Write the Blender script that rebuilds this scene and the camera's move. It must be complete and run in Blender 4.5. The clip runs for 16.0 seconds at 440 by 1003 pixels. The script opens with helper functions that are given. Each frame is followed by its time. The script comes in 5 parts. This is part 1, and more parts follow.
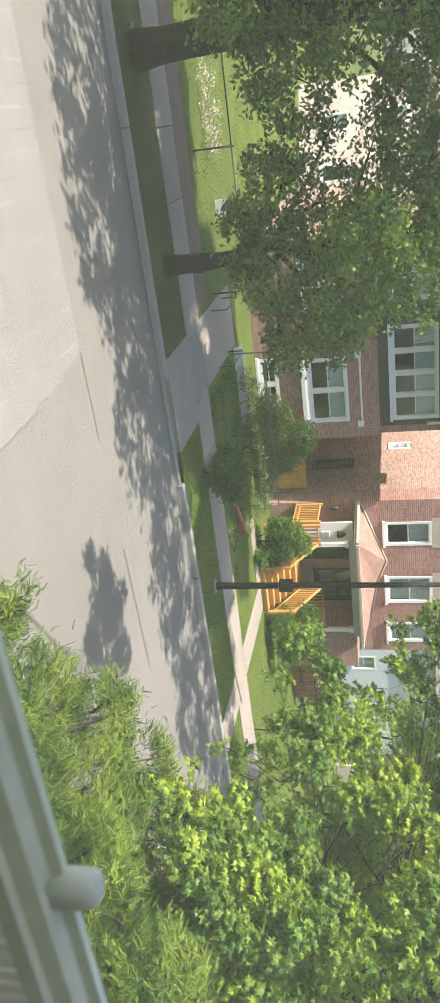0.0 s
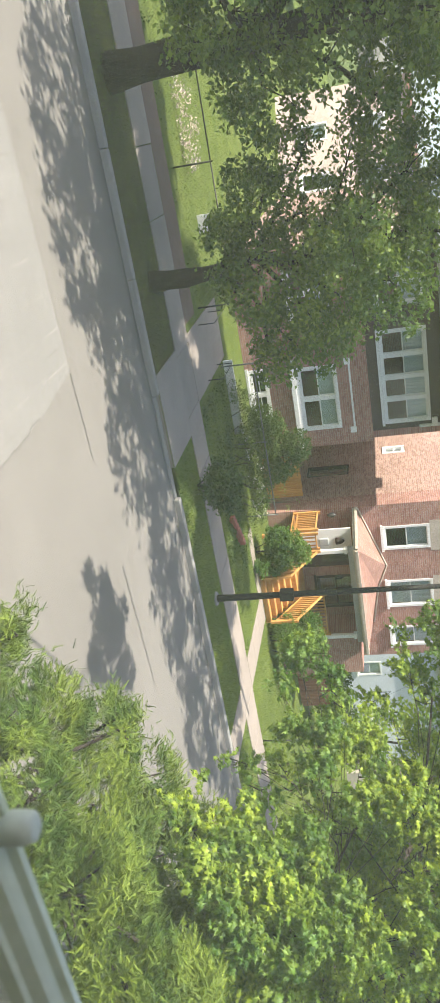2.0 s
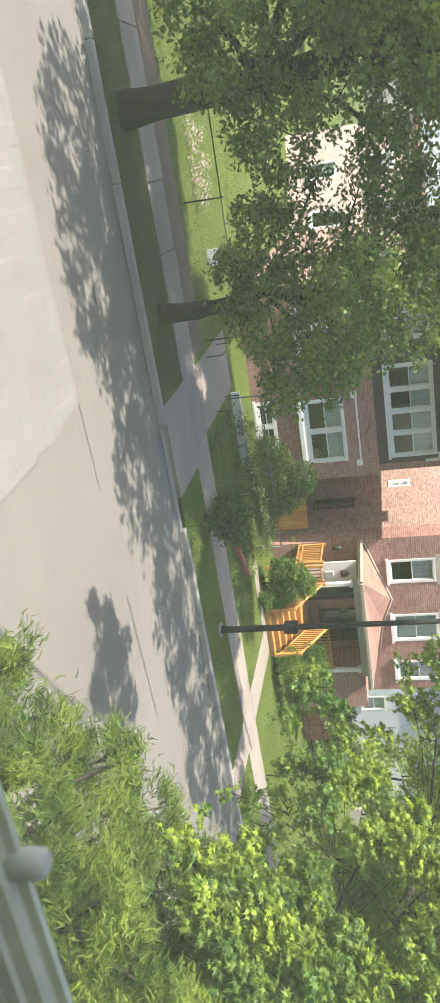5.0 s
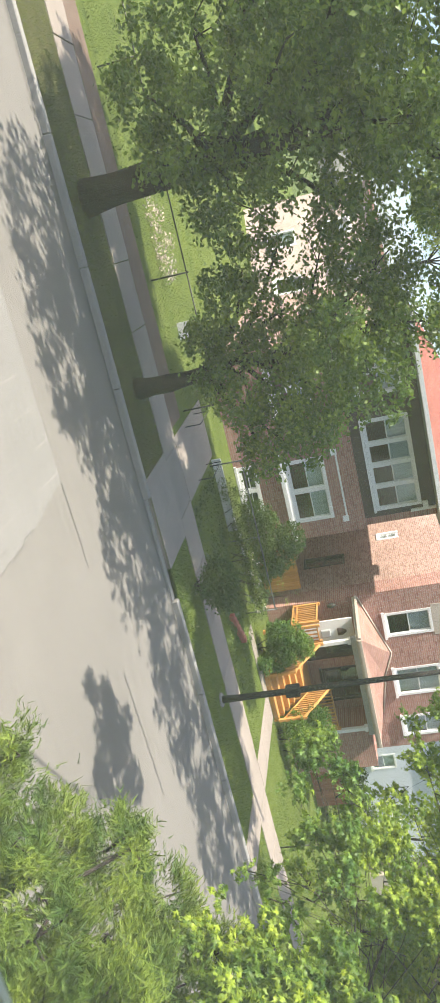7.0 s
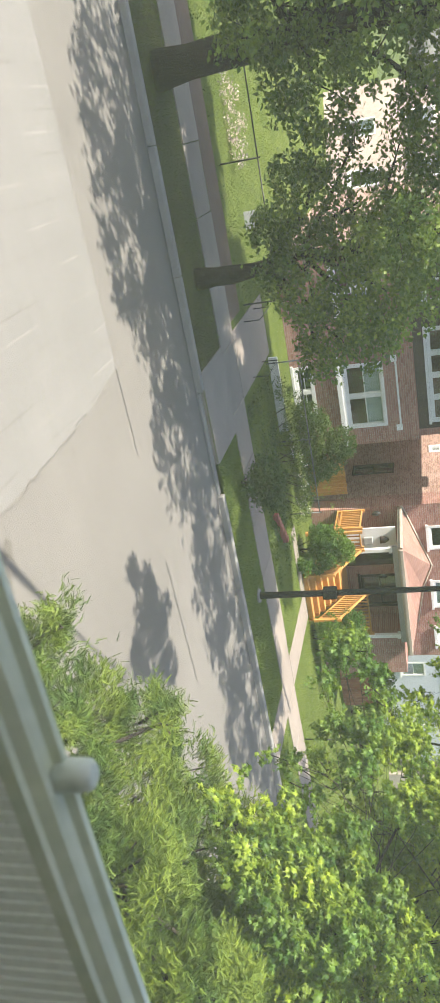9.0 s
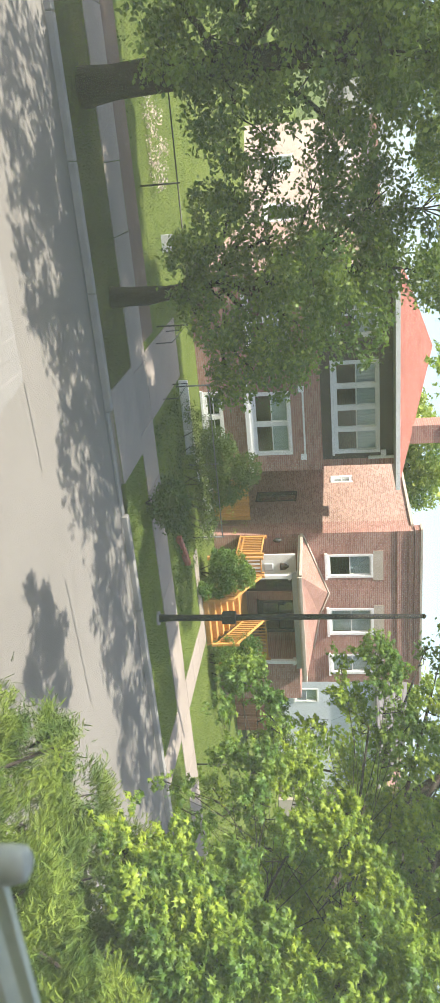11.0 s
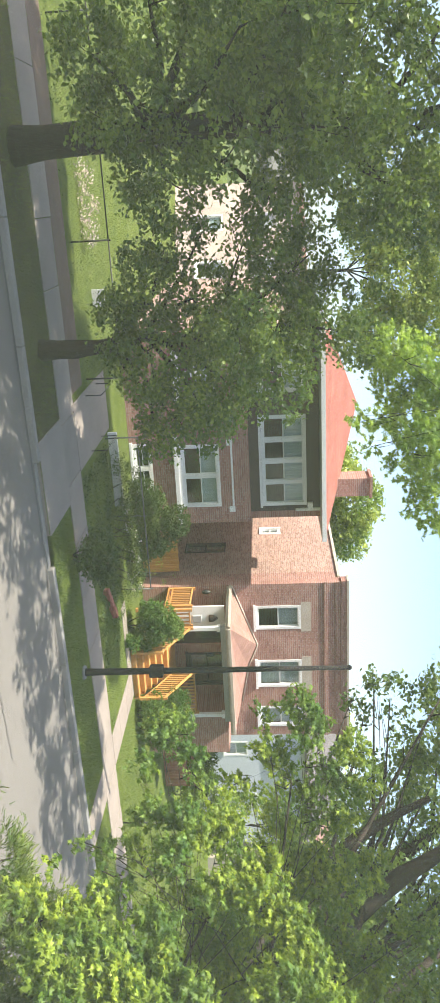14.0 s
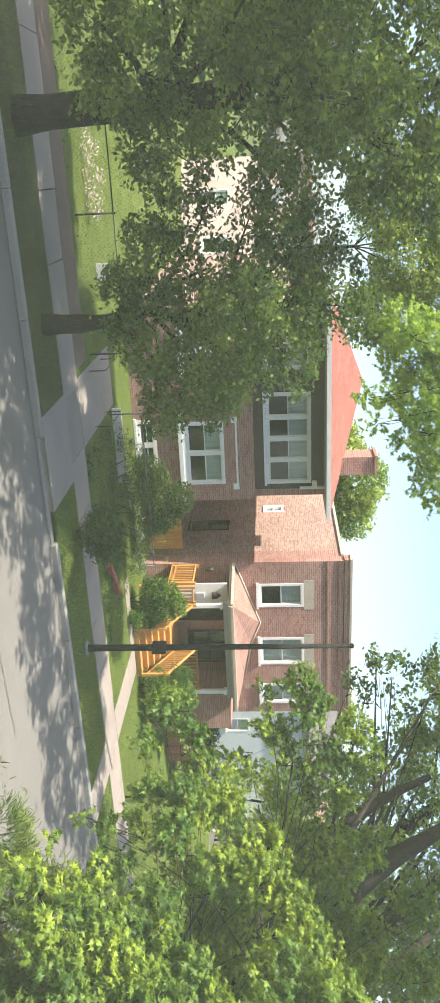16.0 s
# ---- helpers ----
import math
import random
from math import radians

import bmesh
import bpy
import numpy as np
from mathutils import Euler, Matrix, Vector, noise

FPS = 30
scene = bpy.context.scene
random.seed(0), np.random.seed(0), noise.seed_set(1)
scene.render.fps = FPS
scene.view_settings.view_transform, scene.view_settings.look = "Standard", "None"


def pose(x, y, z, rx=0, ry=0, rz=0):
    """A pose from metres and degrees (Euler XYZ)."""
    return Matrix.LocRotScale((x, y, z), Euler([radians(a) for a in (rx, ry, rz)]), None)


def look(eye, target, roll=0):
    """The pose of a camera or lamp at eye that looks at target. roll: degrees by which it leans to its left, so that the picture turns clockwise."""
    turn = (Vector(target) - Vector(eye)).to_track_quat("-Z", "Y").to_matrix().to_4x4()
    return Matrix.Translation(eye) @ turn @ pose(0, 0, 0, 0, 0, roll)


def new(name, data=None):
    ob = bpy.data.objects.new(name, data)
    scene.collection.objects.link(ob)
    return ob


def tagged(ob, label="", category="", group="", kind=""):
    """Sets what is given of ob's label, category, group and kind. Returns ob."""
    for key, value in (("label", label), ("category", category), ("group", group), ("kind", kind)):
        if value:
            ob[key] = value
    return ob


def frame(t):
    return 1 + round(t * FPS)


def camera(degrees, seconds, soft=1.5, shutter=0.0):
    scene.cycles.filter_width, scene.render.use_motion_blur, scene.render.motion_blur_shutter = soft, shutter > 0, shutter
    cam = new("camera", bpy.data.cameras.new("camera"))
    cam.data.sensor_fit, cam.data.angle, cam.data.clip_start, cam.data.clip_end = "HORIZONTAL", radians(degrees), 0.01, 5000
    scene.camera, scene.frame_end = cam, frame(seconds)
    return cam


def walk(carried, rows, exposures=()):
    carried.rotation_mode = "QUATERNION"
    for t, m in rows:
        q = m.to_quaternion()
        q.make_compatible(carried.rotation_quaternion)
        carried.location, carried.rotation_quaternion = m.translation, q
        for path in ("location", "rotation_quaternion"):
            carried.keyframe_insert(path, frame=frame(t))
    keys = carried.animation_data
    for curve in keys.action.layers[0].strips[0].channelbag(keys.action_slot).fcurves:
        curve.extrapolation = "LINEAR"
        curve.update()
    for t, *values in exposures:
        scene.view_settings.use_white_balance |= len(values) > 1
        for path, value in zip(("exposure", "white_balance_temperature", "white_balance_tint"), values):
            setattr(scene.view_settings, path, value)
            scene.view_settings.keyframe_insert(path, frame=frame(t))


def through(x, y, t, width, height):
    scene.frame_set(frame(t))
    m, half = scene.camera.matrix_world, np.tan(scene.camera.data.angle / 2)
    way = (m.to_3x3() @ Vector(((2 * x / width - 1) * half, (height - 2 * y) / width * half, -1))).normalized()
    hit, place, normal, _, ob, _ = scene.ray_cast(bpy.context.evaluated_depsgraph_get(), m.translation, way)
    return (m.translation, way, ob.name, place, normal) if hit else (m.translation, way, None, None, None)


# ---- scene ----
cam = camera(30.15, 16.0, soft=1.4)
cam.data.dof.use_dof, cam.data.dof.focus_distance, cam.data.dof.aperture_fstop = True, 17.0, 48.0
PATH = [
    (0.0, (0.0337, 0.0395, 4.8083), (8.708, 17.526, 0.453), 88.38),
    (0.5, (0.0294, 0.0323, 4.8132), (8.649, 17.558, 0.504), 88.35),
    (1.0, (0.0243, 0.0112, 4.8396), (8.438, 17.642, 0.554), 85.83),
    (1.5, (0.0202, -0.0041, 4.8547), (8.512, 17.592, 0.582), 85.04),
    (2.0, (0.0306, 0.0108, 4.8416), (8.435, 17.647, 0.559), 85.32),
    (2.5, (0.0347, 0.0113, 4.8407), (8.214, 17.74, 0.504), 84.96),
    (3.0, (0.0244, 0.0038, 4.8447), (7.924, 17.855, 0.493), 85.19),
    (3.5, (0.0123, -0.0122, 4.8558), (7.792, 17.891, 0.503), 85.14),
    (4.0, (0.0097, -0.0108, 4.8545), (7.7, 17.934, 0.516), 85.05),
    (6.3, (0.0255, 0.0089, 4.8375), (7.772, 17.94, 0.538), 86.63),
    (6.5, (0.0004, -0.0028, 4.8601), (6.823, 18.4, 1.016), 82.83),
    (7.0, (0.0238, 0.0301, 4.8355), (6.287, 18.628, 0.979), 79.94),
    (7.5, (-0.0635, -0.0749, 4.8813), (7.438, 17.678, -0.463), 84.73),
    (8.0, (-0.0203, -0.0534, 4.8721), (8.257, 17.267, -0.738), 84.95),
    (10.3, (0.0535, 0.036, 4.8088), (8.251, 17.8, 0.655), 88.21),
    (10.5, (0.0274, 0.0114, 4.8237), (8.177, 17.894, 1.108), 87.94),
    (11.0, (0.0371, 0.0224, 4.8156), (8.146, 18.059, 1.826), 88.35),
    (11.5, (0.021, 0.0097, 4.8219), (7.77, 18.251, 2.138), 87.6),
    (12.0, (-0.0166, 0.0205, 4.8713), (7.456, 18.415, 2.466), 87.57),
    (12.5, (-0.0229, 0.0319, 4.8908), (7.372, 18.511, 2.936), 88.0),
    (13.0, (-0.0113, 0.0388, 4.8987), (7.25, 18.613, 3.396), 87.89),
    (13.5, (-0.0325, -0.0019, 4.8931), (7.111, 18.63, 3.543), 88.14),
    (14.0, (-0.0387, -0.037, 4.8948), (7.055, 18.619, 3.621), 88.2),
    (14.5, (-0.0666, -0.0615, 4.9067), (7.102, 18.57, 3.684), 88.69),
    (15.0, (-0.0726, -0.0457, 4.9019), (7.247, 18.528, 3.703), 88.84),
    (15.5, (-0.0389, -0.012, 4.8862), (7.442, 18.493, 3.622), 89.01),
    (16.0, (-0.0006, 0.0311, 4.8923), (7.594, 18.481, 3.507), 88.81),
]
walk(cam, [(t, look(eye, target, roll)) for t, eye, target, roll in PATH])

# ---- world and sun ----
SUN = Vector((-0.70, -0.15, 1.0)).normalized()
world = bpy.data.worlds.new("sky")
world.use_nodes = True
scene.world = world
wn, wl = world.node_tree.nodes, world.node_tree.links
sky = wn.new("ShaderNodeTexSky")
sky.sky_type, sky.sun_disc = "NISHITA", False
sky.sun_elevation = math.asin(SUN.z)
sky.sun_rotation = math.atan2(SUN.x, SUN.y)
sky.air_density, sky.dust_density, sky.ozone_density = 1.0, 2.2, 1.0
wl.new(sky.outputs[0], wn["Background"].inputs["Color"])
wn["Background"].inputs["Strength"].default_value = 0.138
lamp = bpy.data.lights.new("sun", "SUN")
lamp.energy, lamp.angle, lamp.color = 5.0, radians(0.53), (1.0, 0.93, 0.81)
sun = new("sun", lamp)
sun.matrix_world = look(SUN * 60, (0, 0, 0))
scene.view_settings.exposure = 1.31

# ---- materials ----


def shader(name, rough=0.8, metal=0.0, spec=0.3):
    m = bpy.data.materials.new(name)
    m.use_nodes = True
    b = m.node_tree.nodes["Principled BSDF"]
    b.inputs["Roughness"].default_value = rough
    b.inputs["Metallic"].default_value = metal
    b.inputs["Specular IOR Level"].default_value = spec
    return m, m.node_tree.nodes, m.node_tree.links, b


def coords(n, l, scale=(1, 1, 1), turn=(0, 0, 0)):
    c = n.new("ShaderNodeNewGeometry")
    mp = n.new("ShaderNodeMapping")
    mp.inputs["Scale"].default_value = scale
    mp.inputs["Rotation"].default_value = turn
    l.new(c.outputs["Position"], mp.inputs["Vector"])
    return mp.outputs["Vector"]


def noise_tex(n, l, vec, scale, detail=4, rough=0.6):
    t = n.new("ShaderNodeTexNoise")
    t.inputs["Scale"].default_value, t.inputs["Detail"].default_value, t.inputs["Roughness"].default_value = scale, detail, rough
    l.new(vec, t.inputs["Vector"])
    return t.outputs["Fac"]


def ramp(n, l, fac, stops):
    r = n.new("ShaderNodeValToRGB")
    e = r.color_ramp.elements
    while len(e) < len(stops):
        e.new(0.5)
    for k, (p, c) in zip(e, stops):
        k.position, k.color = p, (*c, 1)
    l.new(fac, r.inputs["Fac"])
    return r.outputs["Color"]


def blend(n, l, a, b, fac, kind="MIX"):
    x = n.new("ShaderNodeMix")
    x.data_type, x.blend_type = "RGBA", kind
    for s, v in ((x.inputs[0], fac), (x.inputs[6], a), (x.inputs[7], b)):
        if isinstance(v, (int, float)):
            s.default_value = v
        elif isinstance(v, tuple):
            s.default_value = (*v, 1)
        else:
            l.new(v, s)
    return x.outputs[2]


def bump(n, l, b, height, strength, dist):
    k = n.new("ShaderNodeBump")
    k.inputs["Strength"].default_value, k.inputs["Distance"].default_value = strength, dist
    l.new(height, k.inputs["Height"])
    l.new(k.outputs[0], b.inputs["Normal"])


def mottled(name, dark, light, big=0.6, small=18.0, rough=0.85, rise=0.3, dist=0.01, spec=0.25, metal=0.0, piece=0.0):
    """A plain surface with stains and grain at two scales."""
    m, n, l, b = shader(name, rough, metal, spec)
    v = coords(n, l)
    f1, f2 = noise_tex(n, l, v, big, 5), noise_tex(n, l, v, small, 4, 0.7)
    c1 = ramp(n, l, f1, [(0.3, dark), (0.7, light)])
    c = blend(n, l, c1, ramp(n, l, f2, [(0.25, tuple(x * 0.72 for x in dark)), (0.75, tuple(min(1, x * 1.15) for x in light))]), 0.45)
    if piece:
        o = n.new("ShaderNodeObjectInfo")
        c = blend(n, l, c, ramp(n, l, o.outputs["Random"], [(0, (1 - piece,) * 3), (1, (1, 1, 1))]), 1.0, "MULTIPLY")
    l.new(c, b.inputs["Base Color"])
    bump(n, l, b, f2, rise, dist)
    return m


def brickwork(name, a, b2, mortar, axis="x", soot=0.25):
    m, n, l, b = shader(name, 0.88, 0, 0.2)
    g = n.new("ShaderNodeNewGeometry")
    sep, com = n.new("ShaderNodeSeparateXYZ"), n.new("ShaderNodeCombineXYZ")
    l.new(g.outputs["Position"], sep.inputs[0])
    l.new(sep.outputs["X" if axis == "x" else "Y"], com.inputs[0])
    l.new(sep.outputs["Z"], com.inputs[1])
    t = n.new("ShaderNodeTexBrick")
    t.inputs["Scale"].default_value = 1.0
    t.inputs["Brick Width"].default_value, t.inputs["Row Height"].default_value = 0.215, 0.072
    t.inputs["Mortar Size"].default_value, t.inputs["Mortar Smooth"].default_value = 0.006, 0.2
    t.inputs["Color1"].default_value, t.inputs["Color2"].default_value, t.inputs["Mortar"].default_value = (*a, 1), (*b2, 1), (*mortar, 1)
    t.inputs["Bias"].default_value = -0.1
    l.new(com.outputs[0], t.inputs["Vector"])
    v = coords(n, l)
    stain = ramp(n, l, noise_tex(n, l, v, 0.5, 5), [(0.3, (1 - soot,) * 3), (0.65, (1, 1, 1))])
    c = blend(n, l, t.outputs["Color"], stain, 1.0, "MULTIPLY")
    fine = ramp(n, l, noise_tex(n, l, v, 22, 3), [(0.2, (0.78, 0.78, 0.78)), (0.8, (1.12, 1.1, 1.08))])
    l.new(blend(n, l, c, fine, 1.0, "MULTIPLY"), b.inputs["Base Color"])
    k = n.new("ShaderNodeMath")
    k.operation = "SUBTRACT"
    k.inputs[0].default_value = 1.0
    l.new(t.outputs["Fac"], k.inputs[1])
    bump(n, l, b, k.outputs[0], 0.5, 0.012)
    return m


def leafy(name, dark, light, gloss=0.45, through=0.35, tint=(0.30, 0.42, 0.04), sheen=0.2, patch=0.7, shade_tint=(0.50, 0.62, 0.62), sun_tint=(1.32, 1.20, 0.95)):
    """Leaves: light reflected and light passed through, varying leaf by leaf, with lit and shaded clumps put into the
    colour.
    """
    m, n, l, b = shader(name, gloss, 0, sheen)
    g = n.new("ShaderNodeNewGeometry")
    c = ramp(n, l, g.outputs["Random Per Island"], [(0.0, dark), (0.75, light), (1.0, tuple(min(1, x * 1.3) for x in light))])
    # noise patches paint shaded hollows and sunlit clumps into the leaf colour
    big = ramp(n, l, noise_tex(n, l, coords(n, l), patch, 2), [(0.38, shade_tint), (0.62, sun_tint)])
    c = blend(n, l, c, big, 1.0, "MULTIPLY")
    l.new(c, b.inputs["Base Color"])
    tr = n.new("ShaderNodeBsdfTranslucent")
    l.new(blend(n, l, c, tint, 0.55), tr.inputs["Color"])
    mx = n.new("ShaderNodeMixShader")
    mx.inputs[0].default_value = through
    l.new(b.outputs[0], mx.inputs[1])
    l.new(tr.outputs[0], mx.inputs[2])
    l.new(mx.outputs[0], n["Material Output"].inputs["Surface"])
    return m


def bark(name, dark, light):
    m, n, l, b = shader(name, 0.95, 0, 0.1)
    f = noise_tex(n, l, coords(n, l, (9, 9, 1.6)), 2.2, 6, 0.7)
    l.new(ramp(n, l, f, [(0.3, dark), (0.7, light)]), b.inputs["Base Color"])
    bump(n, l, b, f, 0.9, 0.03)
    return m


def wood(name, dark, light, axis="z"):
    m, n, l, b = shader(name, 0.6, 0, 0.3)
    sc = {"x": (1, 14, 14), "y": (14, 1, 14), "z": (14, 14, 1)}[axis]
    f = noise_tex(n, l, coords(n, l, sc), 2.0, 5)
    o = n.new("ShaderNodeObjectInfo")
    c = ramp(n, l, f, [(0.3, dark), (0.7, light)])
    l.new(blend(n, l, c, ramp(n, l, o.outputs["Random"], [(0, (0.8, 0.8, 0.8)), (1, (1.1, 1.1, 1.1))]), 1.0, "MULTIPLY"), b.inputs["Base Color"])
    bump(n, l, b, f, 0.2, 0.004)
    return m


def glass(name, tint=(0.9, 0.95, 0.95)):
    m, n, l, b = shader(name, 0.03, 0, 0.5)
    n.remove(b)
    gl, tp, fr, mx = n.new("ShaderNodeBsdfGlossy"), n.new("ShaderNodeBsdfTransparent"), n.new("ShaderNodeLayerWeight"), n.new("ShaderNodeMixShader")
    gl.inputs["Roughness"].default_value = 0.02
    tp.inputs["Color"].default_value = (*tint, 1)
    fr.inputs["Blend"].default_value = 0.25
    soft_ = n.new("ShaderNodeMath")
    soft_.operation = "MULTIPLY_ADD"
    soft_.inputs[1].default_value, soft_.inputs[2].default_value = 0.6, 0.06
    l.new(fr.outputs["Facing"], soft_.inputs[0])
    l.new(soft_.outputs[0], mx.inputs[0])
    l.new(tp.outputs[0], mx.inputs[1])
    l.new(gl.outputs[0], mx.inputs[2])
    l.new(mx.outputs[0], n["Material Output"].inputs["Surface"])
    return m


def shingles(name, a, b2):
    m, n, l, b = shader(name, 0.92, 0, 0.2)
    t = n.new("ShaderNodeTexBrick")
    t.inputs["Scale"].default_value = 1.0
    t.inputs["Brick Width"].default_value, t.inputs["Row Height"].default_value = 0.3, 0.13
    t.inputs["Mortar Size"].default_value = 0.006
    t.inputs["Color1"].default_value, t.inputs["Color2"].default_value = (*a, 1), (*b2, 1)
    t.inputs["Mortar"].default_value = (*(x * 0.5 for x in a), 1)
    l.new(coords(n, l), t.inputs["Vector"])
    c = ramp(n, l, noise_tex(n, l, coords(n, l), 1.2, 5), [(0.3, (0.8, 0.8, 0.8)), (0.7, (1.1, 1.1, 1.1))])
    l.new(blend(n, l, t.outputs["Color"], c, 1.0, "MULTIPLY"), b.inputs["Base Color"])
    bump(n, l, b, noise_tex(n, l, coords(n, l), 30, 3), 0.4, 0.008)
    return m


def paving(name, dark, light, groove=0.0, rough=0.85):
    """Concrete of the road, with patches, grit and, if asked, scored lines across the lane."""
    m, n, l, b = shader(name, rough, 0, 0.25)
    v = coords(n, l)
    f1 = noise_tex(n, l, v, 0.35, 6, 0.6)
    f2 = noise_tex(n, l, coords(n, l, (0.5, 5, 1)), 1.6, 5, 0.7)
    f3 = noise_tex(n, l, v, 60, 3, 0.7)
    c = ramp(n, l, f1, [(0.3, dark), (0.7, light)])
    c = blend(n, l, c, ramp(n, l, f2, [(0.3, tuple(x * 0.88 for x in dark)), (0.7, light)]), 0.4)
    c = blend(n, l, c, ramp(n, l, f3, [(0.3, (0.82, 0.82, 0.82)), (0.7, (1.08, 1.08, 1.08))]), 1.0, "MULTIPLY")
    spots = ramp(n, l, noise_tex(n, l, v, 1.3, 2), [(0.68, (1, 1, 1)), (0.8, (0.8, 0.79, 0.77))])
    c = blend(n, l, c, spots, 1.0, "MULTIPLY")
    h = f3
    if groove:
        w = n.new("ShaderNodeTexWave")
        w.wave_type, w.bands_direction = "BANDS", "X"
        w.inputs["Scale"].default_value, w.inputs["Distortion"].default_value = 0.314 / groove, 0.25
        w.inputs["Detail"].default_value, w.inputs["Detail Scale"].default_value = 3, 1.5
        l.new(v, w.inputs["Vector"])
        lines = ramp(n, l, w.outputs["Fac"], [(0.0, (0.85, 0.84, 0.82)), (0.012, (0.97, 0.97, 0.97)), (0.03, (1, 1, 1)), (0.985, (1, 1, 1)), (1.0, (1.25, 1.24, 1.22))])
        broken = ramp(n, l, noise_tex(n, l, coords(n, l, (1.5, 0.6, 1)), 1.4, 4), [(0.45, (0, 0, 0)), (0.6, (1, 1, 1))])
        c = blend(n, l, c, lines, broken, "MULTIPLY")
    l.new(c, b.inputs["Base Color"])
    bump(n, l, b, h, 0.3, 0.006)
    return m


def turf(name, dark, light):
    m, n, l, b = shader(name, 0.95, 0, 0.1)
    v = coords(n, l)
    c = ramp(n, l, noise_tex(n, l, v, 0.9, 6, 0.7), [(0.3, dark), (0.7, light)])
    c = blend(n, l, c, ramp(n, l, noise_tex(n, l, v, 40, 3), [(0.3, (0.6, 0.62, 0.6)), (0.7, (1.25, 1.2, 1.1))]), 1.0, "MULTIPLY")
    l.new(c, b.inputs["Base Color"])
    bump(n, l, b, noise_tex(n, l, v, 55, 3), 1.0, 0.05)
    return m


M_ROAD = paving("worn_road", (0.150, 0.140, 0.126), (0.196, 0.184, 0.167))
M_SLAB = paving("pale_road_concrete", (0.172, 0.166, 0.154), (0.222, 0.214, 0.20), groove=0.55)
M_CRACK = mottled("road_crack_tar", (0.10, 0.095, 0.09), (0.16, 0.15, 0.14))
M_CURB = mottled("curb_concrete", (0.20, 0.192, 0.178), (0.30, 0.288, 0.268), 1.5, 25, piece=0.12)
M_WALK = mottled("sidewalk_concrete", (0.220, 0.188, 0.158), (0.318, 0.272, 0.232), 0.9, 30, piece=0.15)
M_LAWN = turf("lawn_grass", (0.085, 0.125, 0.028), (0.15, 0.195, 0.05))
M_PARKWAY = turf("worn_parkway_turf", (0.066, 0.068, 0.034), (0.115, 0.118, 0.052))
M_GROUND = turf("far_ground", (0.07, 0.10, 0.03), (0.12, 0.15, 0.06))
M_SOIL = mottled("bare_soil", (0.09, 0.06, 0.045), (0.17, 0.12, 0.09), 2, 22)
M_RED = brickwork("red_face_brick", (0.43, 0.235, 0.192), (0.31, 0.152, 0.122), (0.45, 0.38, 0.335))
M_RED_SIDE = brickwork("red_face_brick_side", (0.43, 0.235, 0.192), (0.31, 0.152, 0.122), (0.45, 0.38, 0.335), "y")
M_TAN = brickwork("tan_common_brick", (0.50, 0.335, 0.27), (0.31, 0.185, 0.145), (0.50, 0.42, 0.365), "y")
M_UPPER = mottled("dark_brown_upper_wall", (0.075, 0.06, 0.05), (0.12, 0.095, 0.08), 1.5, 16)
M_STONE = mottled("pale_limestone", (0.38, 0.33, 0.27), (0.50, 0.44, 0.37), 2, 20)
M_WHITE = mottled("white_paint", (0.68, 0.68, 0.66), (0.80, 0.80, 0.78), 1.5, 30, 0.5, 0.1, 0.002, 0.4)
M_GREY = mottled("grey_soffit_paint", (0.30, 0.31, 0.31), (0.42, 0.43, 0.43), 2, 20, 0.6)
M_SIDING = mottled("white_siding", (0.50, 0.53, 0.58), (0.60, 0.63, 0.68), 1, 12, 0.6)
M_PANE = glass("window_glass")
M_CURTAIN = mottled("grey_curtain", (0.46, 0.48, 0.49), (0.62, 0.64, 0.64), 3, 20)
M_DARK = mottled("dark_interior", (0.03, 0.03, 0.03), (0.06, 0.055, 0.05), 1, 9)
M_DOOR = mottled("dark_door_paint", (0.045, 0.03, 0.025), (0.08, 0.05, 0.04), 1, 9, 0.5)
M_ORANGE = wood("honey_stained_lumber", (0.42, 0.20, 0.055), (0.58, 0.31, 0.10))
M_BROWN = wood("brown_stained_boards", (0.22, 0.095, 0.055), (0.33, 0.15, 0.09))
M_SHINGLE = shingles("brown_shingles", (0.30, 0.17, 0.135), (0.36, 0.215, 0.175))
M_ROOF = shingles("red_shingles", (0.27, 0.10, 0.075), (0.32, 0.125, 0.095))
M_GREYROOF = shingles("grey_shingles", (0.13, 0.12, 0.115), (0.18, 0.165, 0.155))
M_BARK = bark("bark", (0.026, 0.021, 0.018), (0.062, 0.051, 0.043))
M_POLE = mottled("dark_pole_paint", (0.014, 0.013, 0.013), (0.03, 0.028, 0.027), 2, 25, 0.75, 0.1, 0.003, 0.1)
M_IRON = mottled("black_iron", (0.02, 0.02, 0.02), (0.045, 0.045, 0.04), 2, 25, 0.5, 0.1, 0.002, 0.4)
M_GALV = mottled("galvanised_wire", (0.12, 0.125, 0.125), (0.20, 0.205, 0.205), 2, 25, 0.65, 0.1, 0.002, 0.3, 0.3)
M_REDBRICK = mottled("loose_red_brick", (0.32, 0.10, 0.07), (0.44, 0.17, 0.12), 3, 20, piece=0.25)
M_FLOWER = leafy("white_petals", (0.62, 0.60, 0.60), (0.82, 0.80, 0.80), 0.6, 0.3, (0.8, 0.8, 0.75))
M_LILAC = leafy("lilac_petals", (0.22, 0.19, 0.21), (0.55, 0.50, 0.54), 0.7, 0.25, (0.5, 0.45, 0.5))
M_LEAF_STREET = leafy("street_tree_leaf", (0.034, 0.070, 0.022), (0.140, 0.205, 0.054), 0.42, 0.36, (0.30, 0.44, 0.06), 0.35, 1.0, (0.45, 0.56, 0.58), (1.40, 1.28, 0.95))
